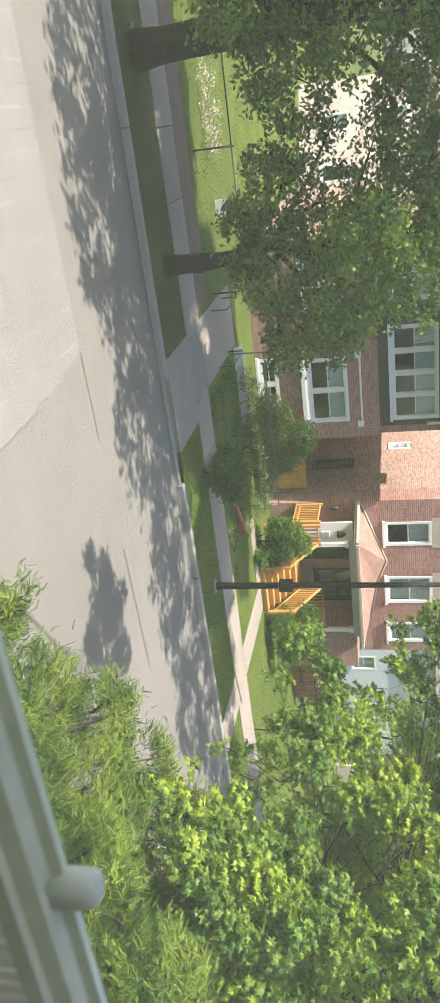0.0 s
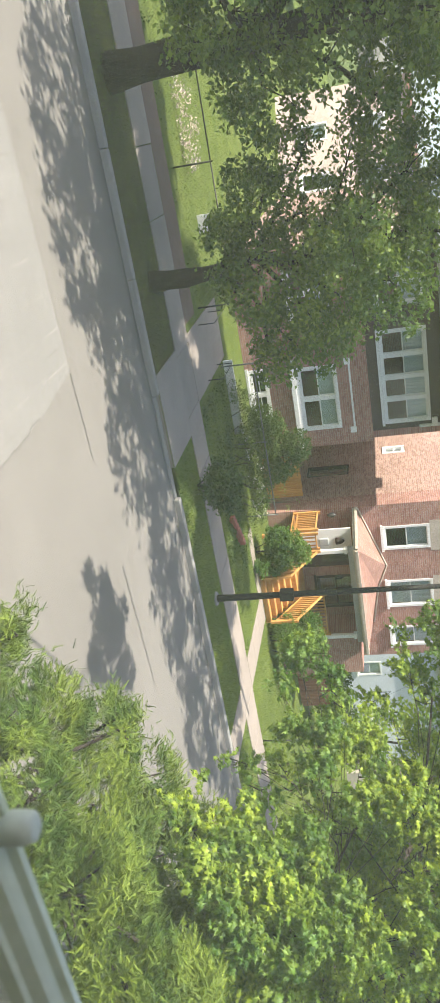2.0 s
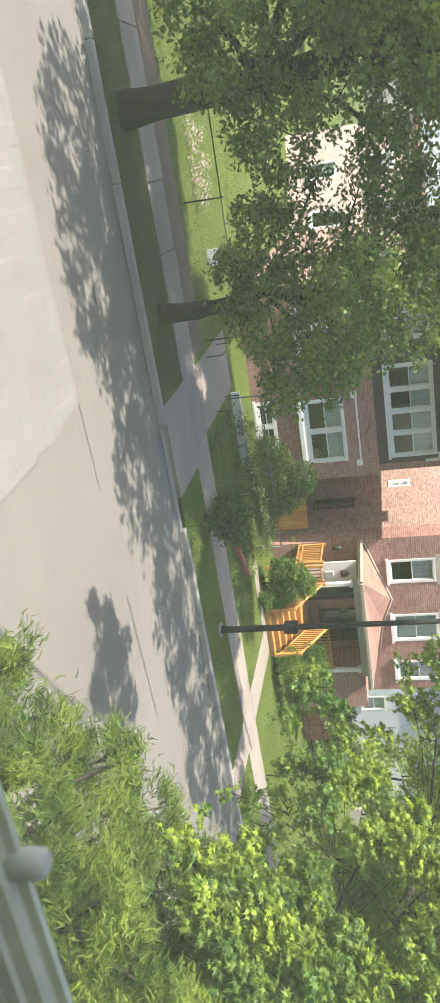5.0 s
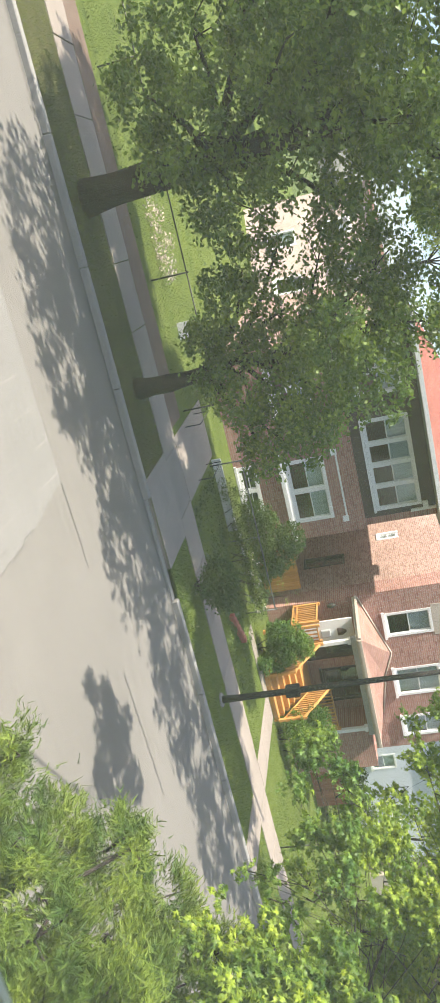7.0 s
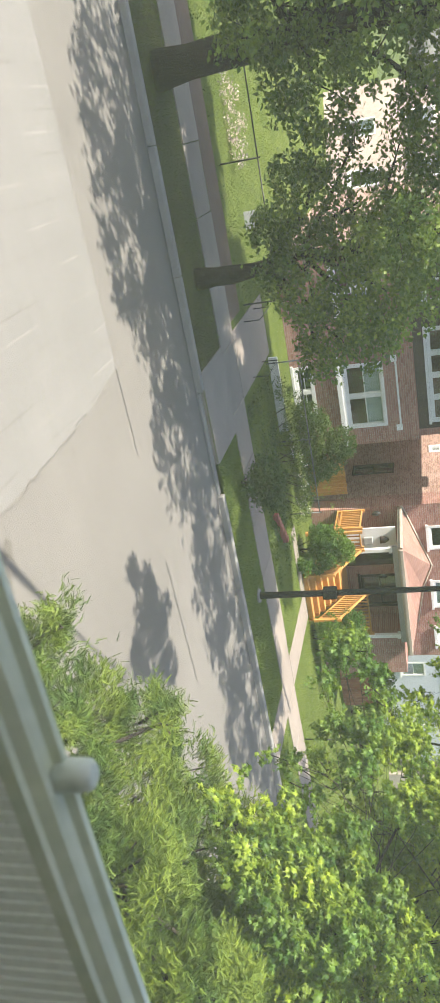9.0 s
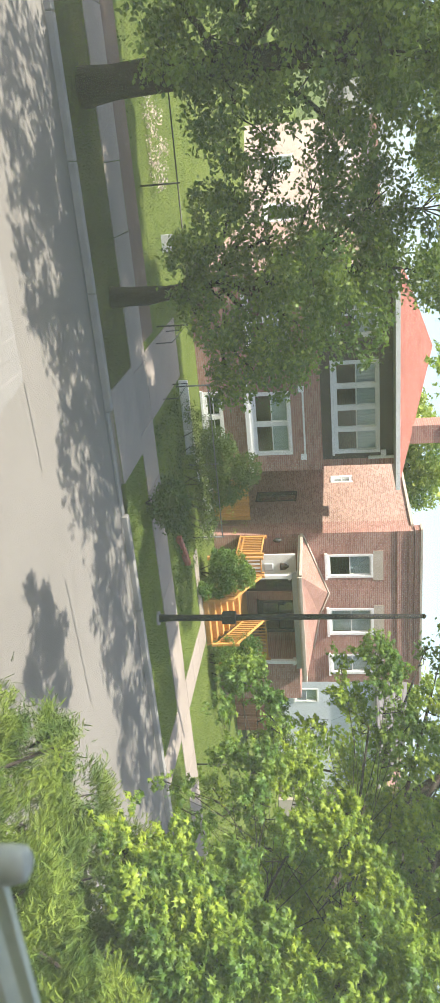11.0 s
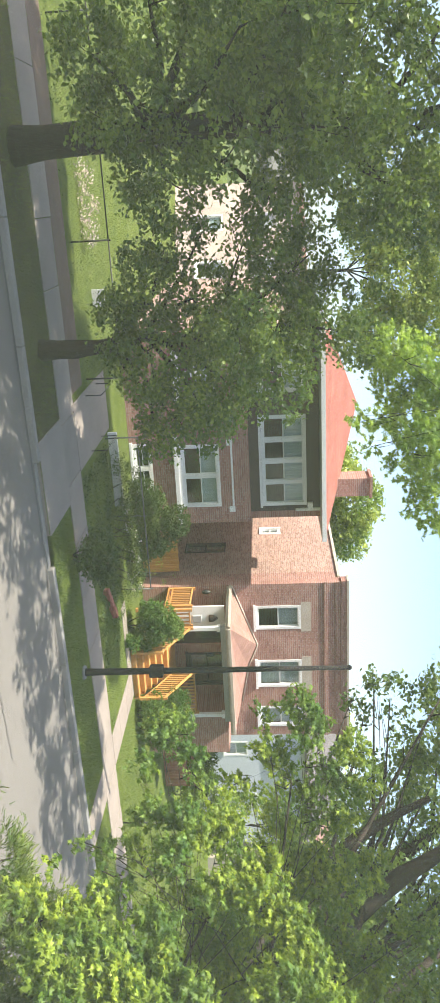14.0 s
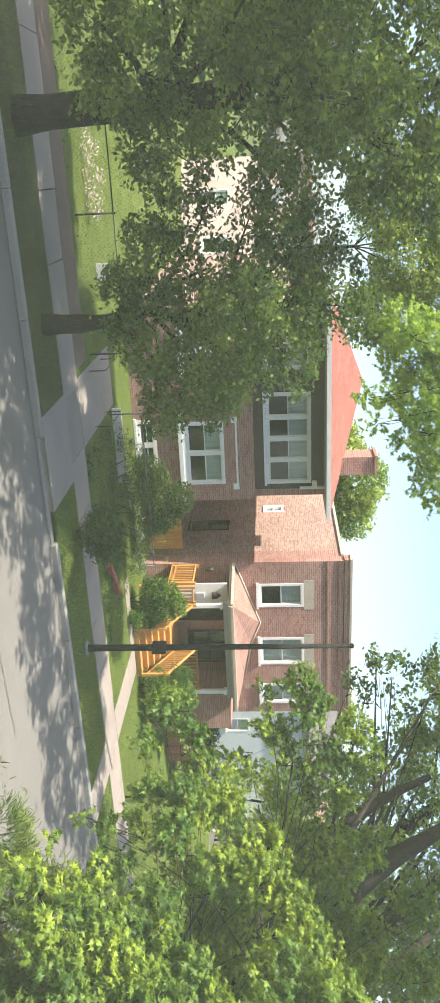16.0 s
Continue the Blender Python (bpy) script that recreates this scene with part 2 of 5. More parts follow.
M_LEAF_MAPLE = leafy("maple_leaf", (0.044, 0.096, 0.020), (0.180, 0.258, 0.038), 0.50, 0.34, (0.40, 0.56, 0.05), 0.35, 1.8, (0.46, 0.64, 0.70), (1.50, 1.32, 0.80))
# lighter copy of the maple leaf, sunlight put into its colour
M_LEAF_SUNLIT = leafy("sunlit_maple_leaf", (0.09, 0.17, 0.03), (0.26, 0.38, 0.07), 0.4, 0.58, (0.50, 0.66, 0.08), 0.5, 1.7, (0.7, 0.8, 0.8), (1.25, 1.18, 0.95))
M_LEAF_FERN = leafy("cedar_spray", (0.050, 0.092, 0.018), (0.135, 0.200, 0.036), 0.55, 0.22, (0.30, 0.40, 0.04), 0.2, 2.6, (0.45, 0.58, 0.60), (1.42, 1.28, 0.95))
M_LEAF_BUSH = leafy("bush_leaf", (0.045, 0.10, 0.022), (0.11, 0.19, 0.045), 0.45, 0.25)
# bush leaf with shade darkened into its colour
M_LEAF_DARK = leafy("shaded_bush_leaf", (0.030, 0.055, 0.020), (0.065, 0.10, 0.030), 0.5, 0.2)
# pale leaf with distance haze and sun put into its colour
M_LEAF_FAR = leafy("pale_hazed_leaf", (0.16, 0.22, 0.055), (0.34, 0.43, 0.12), 0.6, 0.35)
M_BLADE = leafy("grass_blade", (0.07, 0.11, 0.022), (0.15, 0.20, 0.045), 0.7, 0.3)
M_RAIL = mottled("green_grey_aluminium", (0.48, 0.54, 0.38), (0.62, 0.66, 0.52), 9, 120, 0.32, 0.08, 0.0006, 0.5, 0.1)
M_LATCH = mottled("cloudy_plastic", (0.36, 0.40, 0.35), (0.50, 0.54, 0.48), 60, 300, 0.4, 0.1, 0.0005, 0.5)
M_SCREEN = mottled("grey_screen_wire", (0.74, 0.77, 0.72), (0.84, 0.86, 0.81), 20, 300, 0.5, 0.05, 0.0003, 0.4, 0.0)
M_PLASTER = mottled("interior_plaster", (0.55, 0.54, 0.50), (0.66, 0.65, 0.61), 1, 20)

# ---- mesh helpers ----
RNG = np.random.default_rng(7)


def bx(bm, x0, x1, y0, y1, z0, z1):
    vs = [bm.verts.new((x, y, z)) for z in (z0, z1) for y in (y0, y1) for x in (x0, x1)]
    for f in ((0, 2, 3, 1), (4, 5, 7, 6), (0, 1, 5, 4), (2, 6, 7, 3), (0, 4, 6, 2), (1, 3, 7, 5)):
        bm.faces.new([vs[i] for i in f])


def soft_box(bm, x0, x1, y0, y1, z0, z1, r=0.01):
    t = bmesh.new()
    bx(t, x0, x1, y0, y1, z0, z1)
    bmesh.ops.bevel(t, geom=t.edges[:], offset=r, segments=1, affect="EDGES")
    me = bpy.data.meshes.new("t")
    t.to_mesh(me)
    t.free()
    bm.from_mesh(me)
    bpy.data.meshes.remove(me)


def tube(bm, pts, radii, n=8):
    """A tapered round tube through points."""
    rings = []
    for i, p in enumerate(pts):
        a, b = Vector(pts[max(i - 1, 0)]), Vector(pts[min(i + 1, len(pts) - 1)])
        q = (b - a).to_track_quat("Z", "Y")
        rings.append([bm.verts.new(Vector(p) + q @ Vector((math.cos(k * 2 * math.pi / n), math.sin(k * 2 * math.pi / n), 0)) * radii[i]) for k in range(n)])
    for r, s in zip(rings, rings[1:]):
        for k in range(n):
            f = bm.faces.new((r[k], r[(k + 1) % n], s[(k + 1) % n], s[k]))
            f.smooth = True
    bm.faces.new(rings[0][::-1])
    bm.faces.new(rings[-1])


def poly(bm, pts):
    bm.faces.new([bm.verts.new(p) for p in pts])


def solid(bm, tops, drop):
    """A slab: the polygon tops, thickened downward by drop."""
    a = [bm.verts.new(p) for p in tops]
    b = [bm.verts.new((p[0], p[1], p[2] - drop)) for p in tops]
    bm.faces.new(a)
    bm.faces.new(b[::-1])
    for i in range(len(a)):
        j = (i + 1) % len(a)
        bm.faces.new((a[i], b[i], b[j], a[j]))


def part(name, bm, material, parent=None, label=""):
    me = bpy.data.meshes.new(name)
    bmesh.ops.recalc_face_normals(bm, faces=bm.faces[:])
    bm.to_mesh(me)
    bm.free()
    me.materials.append(material)
    ob = new(name, me)
    ob.parent = parent
    if label:
        ob["label"] = label
    return ob


def thing(name, at, label, category, group="", kind=""):
    e = new(name)
    e.location = at
    e.empty_display_size = 0.1
    return tagged(e, label, category, group, kind)


def under(ob, parent):
    """Keeps a part, built in world coordinates, where it is under a moved parent."""
    ob.parent = parent
    ob.matrix_parent_inverse = Matrix.Translation(-parent.location)
    return ob


def piece(name, bm, material, parent, label=""):
    return under(part(name, bm, material, None, label), parent)


def cloud_mesh(name, centres, sizes, verts, faces, material, up=0.5, aim=None, face=None, loose=0.8):
    """One mesh of many small leaves: the outline verts, faces, turned at random about each centre."""
    k = len(centres)
    nrm = RNG.normal(size=(k, 3)) + np.array([0, 0, up * 2]) if face is None else face + loose * RNG.normal(size=(k, 3))
    nrm /= np.linalg.norm(nrm, axis=1)[:, None]
    t = RNG.normal(size=(k, 3)) if aim is None else aim + 0.55 * loose * RNG.normal(size=(k, 3))
    t -= (t * nrm).sum(1)[:, None] * nrm
    t /= np.linalg.norm(t, axis=1)[:, None]
    s = np.cross(nrm, t)
    tv = np.array(verts, float)
    co = centres[:, None, :] + sizes[:, None, None] * (tv[None, :, 0, None] * s[:, None] + tv[None, :, 1, None] * t[:, None] + tv[None, :, 2, None] * nrm[:, None])
    n, tf = len(tv), np.array(faces, int)
    idx = (tf[None] + (np.arange(k) * n)[:, None, None]).reshape(-1, tf.shape[1])
    me = bpy.data.meshes.new(name)
    me.vertices.add(k * n)
    me.vertices.foreach_set("co", co.astype(np.float32).ravel())
    me.loops.add(idx.size)
    me.loops.foreach_set("vertex_index", idx.astype(np.int32).ravel())
    me.polygons.add(len(idx))
    me.polygons.foreach_set("loop_start", (np.arange(len(idx)) * tf.shape[1]).astype(np.int32))
    me.update(calc_edges=True)
    me.validate()
    me.materials.append(material)
    return new(name, me)


LEAF_SMALL = ([(0, -0.5, 0), (0.32, 0.0, 0.08), (0, 0.5, 0), (-0.32, 0.0, 0.08)], [(0, 1, 2), (0, 2, 3)])
LOBES = [(0, -0.5), (0.10, -0.2), (0.30, -0.18), (0.36, 0.12), (0.12, 0.10), (0.05, 0.34), (0.0, 0.72), (-0.06, 0.32), (-0.13, 0.10), (-0.34, 0.16), (-0.28, -0.16), (-0.10, -0.22)]
LEAF_MAPLE = ([(0, -0.05, 0.05)] + [(x, y, -0.30 * abs(x) - 0.16 * max(0, y)) for x, y in LOBES], [(0, 1 + i, 1 + (i + 1) % 12) for i in range(12)])


def spray():
    """A slender curving plume: a midrib set with thin pointed slivers that lean forward, longest near its foot."""
    v, f = [], []
    for i in range(9):
        u = i / 8
        y, bend, w = -0.5 + u * 0.85, 0.22 * u * u, 0.24 * (1 - 0.6 * u)
        for s in (-1, 1):
            b = len(v)
            v += [(bend, y, -0.1 * u), (bend + s * w * 0.5 + 0.026, y + 0.04, 0.015 - 0.1 * u), (bend + s * w, y + 0.17, -0.015 - 0.12 * u), (bend + s * w * 0.4 - 0.026, y + 0.105, 0.015 - 0.1 * u)]
            f += [(b, b + 1, b + 2), (b, b + 2, b + 3)] if s > 0 else [(b, b + 2, b + 1), (b, b + 3, b + 2)]
    b = len(v)
    v += [(0.20, 0.33, -0.1), (0.225, 0.33, -0.1), (0.27, 0.55, -0.13), (-0.008, -0.5, 0), (0.008, -0.5, 0), (0.06, -0.05, -0.03)]
    f += [(b, b + 1, b + 2), (b + 3, b + 4, b + 5)]
    return v, f


SPRAY = spray()
BLADE = ([(-0.06, 0, 0), (0.06, 0, 0), (0.02, 0.25, 1.0)], [(0, 1, 2)])


def clumps(lobes, per, count, spread, shell=0.55):
    """Leaf places: clumps scattered in and near the skin of the lobes, each of count leaves."""
    out = []
    for x, y, z, r in lobes:
        k = max(3, int(per * r * r))
        d = RNG.normal(size=(k, 3))
        d /= np.linalg.norm(d, axis=1)[:, None]
        rad = r * (shell + (1 - shell) * RNG.random(k) ** 0.6)
        c = np.array([x, y, z]) + d * rad[:, None] * np.array([1, 1, 0.85])
        n = RNG.integers(int(count * 0.5), int(count * 1.5) + 1, k)
        p = np.repeat(c, n, 0)
        out.append(p + RNG.normal(size=p.shape) * spread * np.array([1, 1, 0.7]))
    return np.concatenate(out)


def shoots(name, lobes, per, leaves, reach, size, material, parent):
    """Leafy shoots that grow outward and up from the lobes, their leaves alternating along them and drooping at the tips."""
    pos, aim, face = [], [], []
    for x, y, z, r in lobes:
        k = max(4, int(per * r * r))
        d = RNG.normal(size=(k, 3))
        d /= np.linalg.norm(d, axis=1)[:, None]
        foot = np.array([x, y, z]) + d * (r * 0.85 * RNG.random(k) ** 0.45)[:, None]
        way = d * 0.8 + np.array([-0.25, -0.15, 0.35]) + 0.35 * RNG.normal(size=(k, 3))
        way /= np.linalg.norm(way, axis=1)[:, None]
        side = np.cross(way, np.array([0, 0, 1.0]) + 0.2 * RNG.normal(size=(k, 3)))
        side /= np.linalg.norm(side, axis=1)[:, None]
        for j in range(leaves):
            u = (j + 0.5 + RNG.uniform(-0.3, 0.3, k)) / leaves
            s = (1 if j % 2 else -1) * (0.75 - 0.55 * u)
            pos.append(foot + way * (u * reach * RNG.uniform(0.8, 1.2, k))[:, None] + side * (s * size * 0.7)[:, None] - np.array([0, 0, 1.0]) * (size * 0.5 * u * u)[:, None])
            aim.append(way * 0.7 + side * s[:, None] * 1.3 - np.array([0, 0, 0.45]))
            face.append(np.array([-0.3, 0, 0.8]) + d * 0.5)
    pos, aim, face = np.concatenate(pos), np.concatenate(aim), np.concatenate(face)
    ob = cloud_mesh(name, pos, size * RNG.uniform(0.6, 1.2, len(pos)), *LEAF_MAPLE, material, 0.3, aim, face)
    ob["kind"] = "stuff"
    return under(ob, parent)


def limbs(base, top, radius, lobes, twig=0.012, wobble=0.12, seed=1, high=False):
    """Trunk from base to top, and limbs that leave it for every lobe."""
    rnd = random.Random(seed)
    bm = bmesh.new()
    base, top = Vector(base), Vector(top)
    pts = [base.lerp(top, i / 7) + Vector((rnd.uniform(-1, 1), rnd.uniform(-1, 1), 0)) * wobble * (0 < i < 7) for i in range(8)]
    rad = [radius * (1.28 if i == 0 else 1.08 if i == 1 else 1 - 0.085 * i) for i in range(8)]
    tube(bm, pts, rad, 12)
    for x, y, z, r in lobes:
        end = Vector((x, y, z))
        s = min(7, max(2, int(7 * min(1, max(0, (end.z - 1.2 - base.z) / max(0.5, top.z - base.z))))))
        s = 7 if high is True else rnd.choice((2, 3, 4, 5, 6, 7)) if high else s
        a = pts[s]
        mid = a.lerp(end, 0.5) + Vector((rnd.uniform(-.2, .2), rnd.uniform(-.2, .2), 0.25 * (end - a).length * rnd.uniform(0.1, 0.6)))
        tube(bm, [a, a.lerp(mid, 0.6), mid, mid.lerp(end, 0.55), end], [rad[s] * f for f in ((0.15, 0.125, 0.10, 0.075) if high is True else (0.3, 0.25, 0.18, 0.12) if high else (0.45, 0.36, 0.26, 0.17))] + [twig], 7)
        for _ in range(3):
            u = Vector((rnd.gauss(0, 1), rnd.gauss(0, 1), rnd.gauss(0.2, 0.8))).normalized() * r * 0.85
            p = mid.lerp(end, rnd.uniform(0.5, 1.0))
            tube(bm, [p, p + u * 0.5 + Vector((0, 0, 0.08)), end + u], [rad[s] * 0.06 + 0.006, twig * 0.7, twig * 0.3], 5)
    return bm


def tree(name, base, top, radius, lobes, label, material, per, count, spread, size, leaf, up=0.5, seed=1, high=False):
    t = thing(name, base, label, "tree")
    piece("trunk", limbs(base, top, radius, lobes, seed=seed, high=high), M_BARK, t)
    c = clumps(lobes, per, count, spread)
    c = c[c[:, 2] > 0.3]
    aim = face = None
    if leaf is SPRAY:
        near = np.array(lobes)[:, :3]
        aim = c - near[((c[:, None] - near[None]) ** 2).sum(-1).argmin(1)]
        aim = aim / (np.linalg.norm(aim, axis=1)[:, None] + 1e-6) + np.array([-0.75, 0.1, 0.5])
        x_, y_, z_ = c.T
        flow = np.stack([np.sin(9 * x_ + 4 * z_), np.sin(8 * y_ + 6 * x_), np.sin(10 * z_ + 5 * y_)], 1)
        aim = aim + 0.4 * flow
        face = np.array([-0.3, -0.3, 0.5]) + 0.6 * flow[:, ::-1]
    crown = cloud_mesh("crown", c, size * RNG.uniform(0.65, 1.25, len(c)), *leaf, material, up, aim, face, 0.75 if leaf is SPRAY else 0.8)
    crown["kind"] = "stuff"
    under(crown, t)
    return t


def bush(name, at, lobes, label, material, per=560, count=17, spread=0.055, size=0.07, group=""):
    b = thing(name, at, label, "bush", group)
    bm = bmesh.new()
    for x, y, z, r in lobes:
        if z - at[2] < 0.45 and len(lobes) > 6:
            continue
        f_ = min(1.0, 0.3 / (0.01 + math.hypot(x - at[0], y - at[1])))
        tube(bm, [(x + (at[0] - x) * f_, y + (at[1] - y) * f_, at[2] - 0.02), (x + (at[0] - x) * f_ / 2, y + (at[1] - y) * f_ / 2, at[2] + (z - at[2]) * 0.4), (x, y, z)], [0.016, 0.012, 0.005], 6)
    piece("stem", bm, M_BARK, b)
    c = clumps(lobes, per, count, spread, 0.35)
    c = c[c[:, 2] > 0.12]
    f = cloud_mesh("foliage", c, size * RNG.uniform(0.65, 1.25, len(c)), *LEAF_SMALL, material, 0.5)
    f["kind"] = "stuff"
    under(f, b)
    return b


def wall_cells(bm, a0, a1, z0, z1, holes, d0, d1, axis="x"):
    """One solid wall a0..a1, z0..z1, from depth d0 to d1, with the holes (a0, a1, z0, z1) cut through it."""
    xs = sorted({a0, a1, *(v for h in holes for v in h[:2] if a0 < v < a1)})
    zs = sorted({z0, z1, *(v for h in holes for v in h[2:] if z0 < v < z1)})
    full = {}
    for i in range(len(xs) - 1):
        for j in range(len(zs) - 1):
            cx, cz = (xs[i] + xs[i + 1]) / 2, (zs[j] + zs[j + 1]) / 2
            full[i, j] = not any(h[0] < cx < h[1] and h[2] < cz < h[3] for h in holes)
    made = {}

    def v(i, j, d):
        if (i, j, d) not in made:
            a, b = xs[i], (d0, d1)[d]
            made[i, j, d] = bm.verts.new((a, b, zs[j]) if axis == "x" else (b, a, zs[j]))
        return made[i, j, d]

    for (i, j), on in full.items():
        if not on:
            continue
        c = [(i, j), (i + 1, j), (i + 1, j + 1), (i, j + 1)]
        bm.faces.new([v(*p, 0) for p in c])
        bm.faces.new([v(*p, 1) for p in c[::-1]])
        for k, q in enumerate(((i, j - 1), (i + 1, j), (i, j + 1), (i - 1, j))):
            if not full.get(q, False):
                a, b = c[k], c[(k + 1) % 4]
                bm.faces.new((v(*a, 1), v(*b, 1), v(*b, 0), v(*a, 0)))


def window_front(parent, x0, x1, z0, z1, y, lights=1, curtain="upper", trim=0.09, sill=True, frame_mat=None):
    """A double-hung window group in a wall that faces -y: frame, then in each light two sashes with panes, and a curtain."""
    fm = frame_mat or M_WHITE
    bm = bmesh.new()
    d0, d1 = y - 0.02, y + 0.10
    bx(bm, x0, x0 + trim, d0, d1, z0, z1)
    bx(bm, x1 - trim, x1, d0, d1, z0, z1)
    bx(bm, x0 + trim, x1 - trim, d0, d1, z1 - trim, z1)
    bx(bm, x0 + trim, x1 - trim, d0, d1, z0, z0 + trim * 0.8)
    wide = (x1 - x0 - 2 * trim) / lights
    for i in range(1, lights):
        c = x0 + trim + i * wide
        bx(bm, c - trim * 0.6, c + trim * 0.6, d0 + 0.004, d1, z0 + trim * 0.8, z1 - trim)
    w = piece("window", bm, fm, parent)
    if sill:
        s = bmesh.new()
        bx(s, x0 - 0.05, x1 + 0.05, y - 0.08, y + 0.02, z0 - 0.09, z0 - 0.003)
        ob = piece("sill", s, fm, parent)
        ob.parent = w
    for i in range(lights):
        a, b = x0 + trim + i * wide + (trim * 0.6 if i else 0), x0 + trim + (i + 1) * wide - (trim * 0.6 if i < lights - 1 else 0)
        lo, hi = z0 + trim * 0.8, z1 - trim
        mid = lo + (hi - lo) * 0.5
        for name, p, q, off in (("lower_sash", lo, mid + 0.02, 0.03), ("upper_sash", mid - 0.02, hi, 0.06)):
            s, g = bmesh.new(), bmesh.new()
            e = 0.035
            yy = y + off
            bx(s, a, a + e, yy, yy + 0.03, p, q)
            bx(s, b - e, b, yy, yy + 0.03, p, q)
            bx(s, a + e, b - e, yy, yy + 0.03, p, p + e)
            bx(s, a + e, b - e, yy, yy + 0.03, q - e, q)
            bx(g, a + e, b - e, yy + 0.012, yy + 0.018, p + e, q - e)
            so, go = piece(name, s, fm, parent), piece("pane", g, M_PANE, parent)
            so.parent = go.parent = w
        if curtain:
            c = bmesh.new()
            c0 = mid if curtain == "upper" else lo
            k = 12
            for j in range(k):
                u0, u1 = a + (b - a) * j / k, a + (b - a) * (j + 1) / k
                o0, o1 = 0.16 + 0.015 * (j % 2), 0.16 + 0.015 * ((j + 1) % 2)
                poly(c, [(u0, y + o0, c0), (u1, y + o1, c0), (u1, y + o1, hi), (u0, y + o0, hi)])
            co = piece("curtain", c, M_CURTAIN, parent)
            co.parent = w
    return w


# ---- ground, road, kerb, walks ----
def sheet(name, x0, x1, y0, y1, z, mat, nx=1, ny=1):
    bm = bmesh.new()
    for i in range(nx):
        for j in range(ny):
            a, b = x0 + (x1 - x0) * i / nx, x0 + (x1 - x0) * (i + 1) / nx
            c, d = y0 + (y1 - y0) * j / ny, y0 + (y1 - y0) * (j + 1) / ny
            poly(bm, [(a, c, z), (b, c, z), (b, d, z), (a, d, z)])
    bmesh.ops.remove_doubles(bm, verts=bm.verts[:], dist=1e-5)
    return part(name, bm, mat)


ground = tagged(sheet("ground", -900, 900, -900, 900, -0.06, M_GROUND), "flat green ground reaching to the horizon", "ground", kind="structure")
CURB, BACK = 15.72, 15.88
road = tagged(sheet("road", -160, 160, 5.2, CURB, 0.0, M_ROAD, 16, 2), "sun-bleached grey concrete street with tree shade", "road", kind="structure")
bm = bmesh.new()
solid(bm, [(-60, 5.2, 0.005), (3.62, 5.2, 0.005), (3.5, 8.6, 0.005), (3.42, 10.3, 0.005), (3.18, 11.74, 0.005), (-60, 11.74, 0.005)], 0.004)
slab = tagged(part("pavement_slab", bm, M_SLAB), "pale scored concrete lane beside greyer paving", "pavement", kind="structure")
STAINS = [(3.95, 7.35, 0.16), (4.2, 7.2, 0.12), (5.0, 7.1, 0.15), (4.1, 6.8, 0.1)]
bm = bmesh.new()


def crack(bm, a, b, w, n=14, jit=0.04, z=0.008):
    pts = []
    for i in range(n + 1):
        f = i / n
        pts.append((a[0] + (b[0] - a[0]) * f + random.uniform(-jit, jit), a[1] + (b[1] - a[1]) * f + random.uniform(-jit, jit)))
    for (x0, y0), (x1, y1) in zip(pts, pts[1:]):
        dx, dy = x1 - x0, y1 - y0
        k = math.hypot(dx, dy)
        ox, oy = -dy / k * w * random.uniform(0.3, 0.7), dx / k * w * random.uniform(0.3, 0.7)
        poly(bm, [(x0 - ox, y0 - oy, z), (x1 - ox, y1 - oy, z), (x1 + ox, y1 + oy, z), (x0 + ox, y0 + oy, z)])


crack(bm, (3.2, 11.76), (4.7, 11.8), 0.035, 14, 0.015)
crack(bm, (6.8, 11.93), (9.5, 12.05), 0.06, 20, 0.015)
crack(bm, (3.6, 7.2), (3.42, 10.3), 0.03, 18, 0.05)
tagged(part("road_joint", bm, M_CRACK), "dark cracked joint in the street", "joint", kind="structure")

M_STAIN = mottled("oily_stain", (0.105, 0.095, 0.082), (0.15, 0.138, 0.12), 5, 40)
for x, y, r in STAINS:
    bm = bmesh.new()
    k = [r * random.uniform(0.55, 1.1) for _ in range(16)]
    poly(bm, [(x + k[i] * math.cos(i * math.pi / 8), y + 0.7 * k[i] * math.sin(i * math.pi / 8), 0.0035) for i in range(16)])
    tagged(part("road_stain", bm, M_STAIN), "brownish stain on the street", "stain", kind="structure")
lawn = tagged(sheet("lawn", -160, 160, BACK, 120, 0.11, M_LAWN, 12, 6), "green mown parkway and front lawns", "lawn", kind="structure")
tagged(sheet("parkway", -60, 4.61, BACK + 0.022, 17.815, 0.115, M_PARKWAY, 12, 1), "worn brownish grass strip under the street trees", "parkway", kind="structure")
curb = thing("curb", (0, CURB, 0), "grey concrete street curb", "curb", kind="structure")
for i in range(-14, 22):
    bm = bmesh.new()
    a = i * 2.4 + 0.2
    h = 0.05 if 4.6 < a + 1.2 < 6.7 else 0.135
    soft_box(bm, a + 0.006, a + 2.394, CURB, BACK + 0.02, -0.05, h, 0.02)
    piece("kerbstone", bm, M_CURB, curb)
tagged(sheet("gutter", -36, 53, CURB - 0.13, CURB - 0.002, 0.004, M_CRACK, 20, 1), "dark gutter line along the curb", "gutter", kind="structure")
sidewalk = thing("sidewalk", (0, 18.5, 0.1), "pale concrete sidewalk of square slabs", "sidewalk", kind="structure")
for i in range(-18, 28):
    bm = bmesh.new()
    a = i * 1.5 + 0.3
    soft_box(bm, a + 0.008, a + 1.492, 17.82, 19.17, 0.02, 0.135 + 0.006 * ((i * 7) % 3 - 1), 0.012)
    piece("slab", bm, M_WALK, sidewalk)
drive = thing("driveway", (5.6, 17, 0.1), "concrete driveway apron and walk to the house", "driveway", kind="structure")
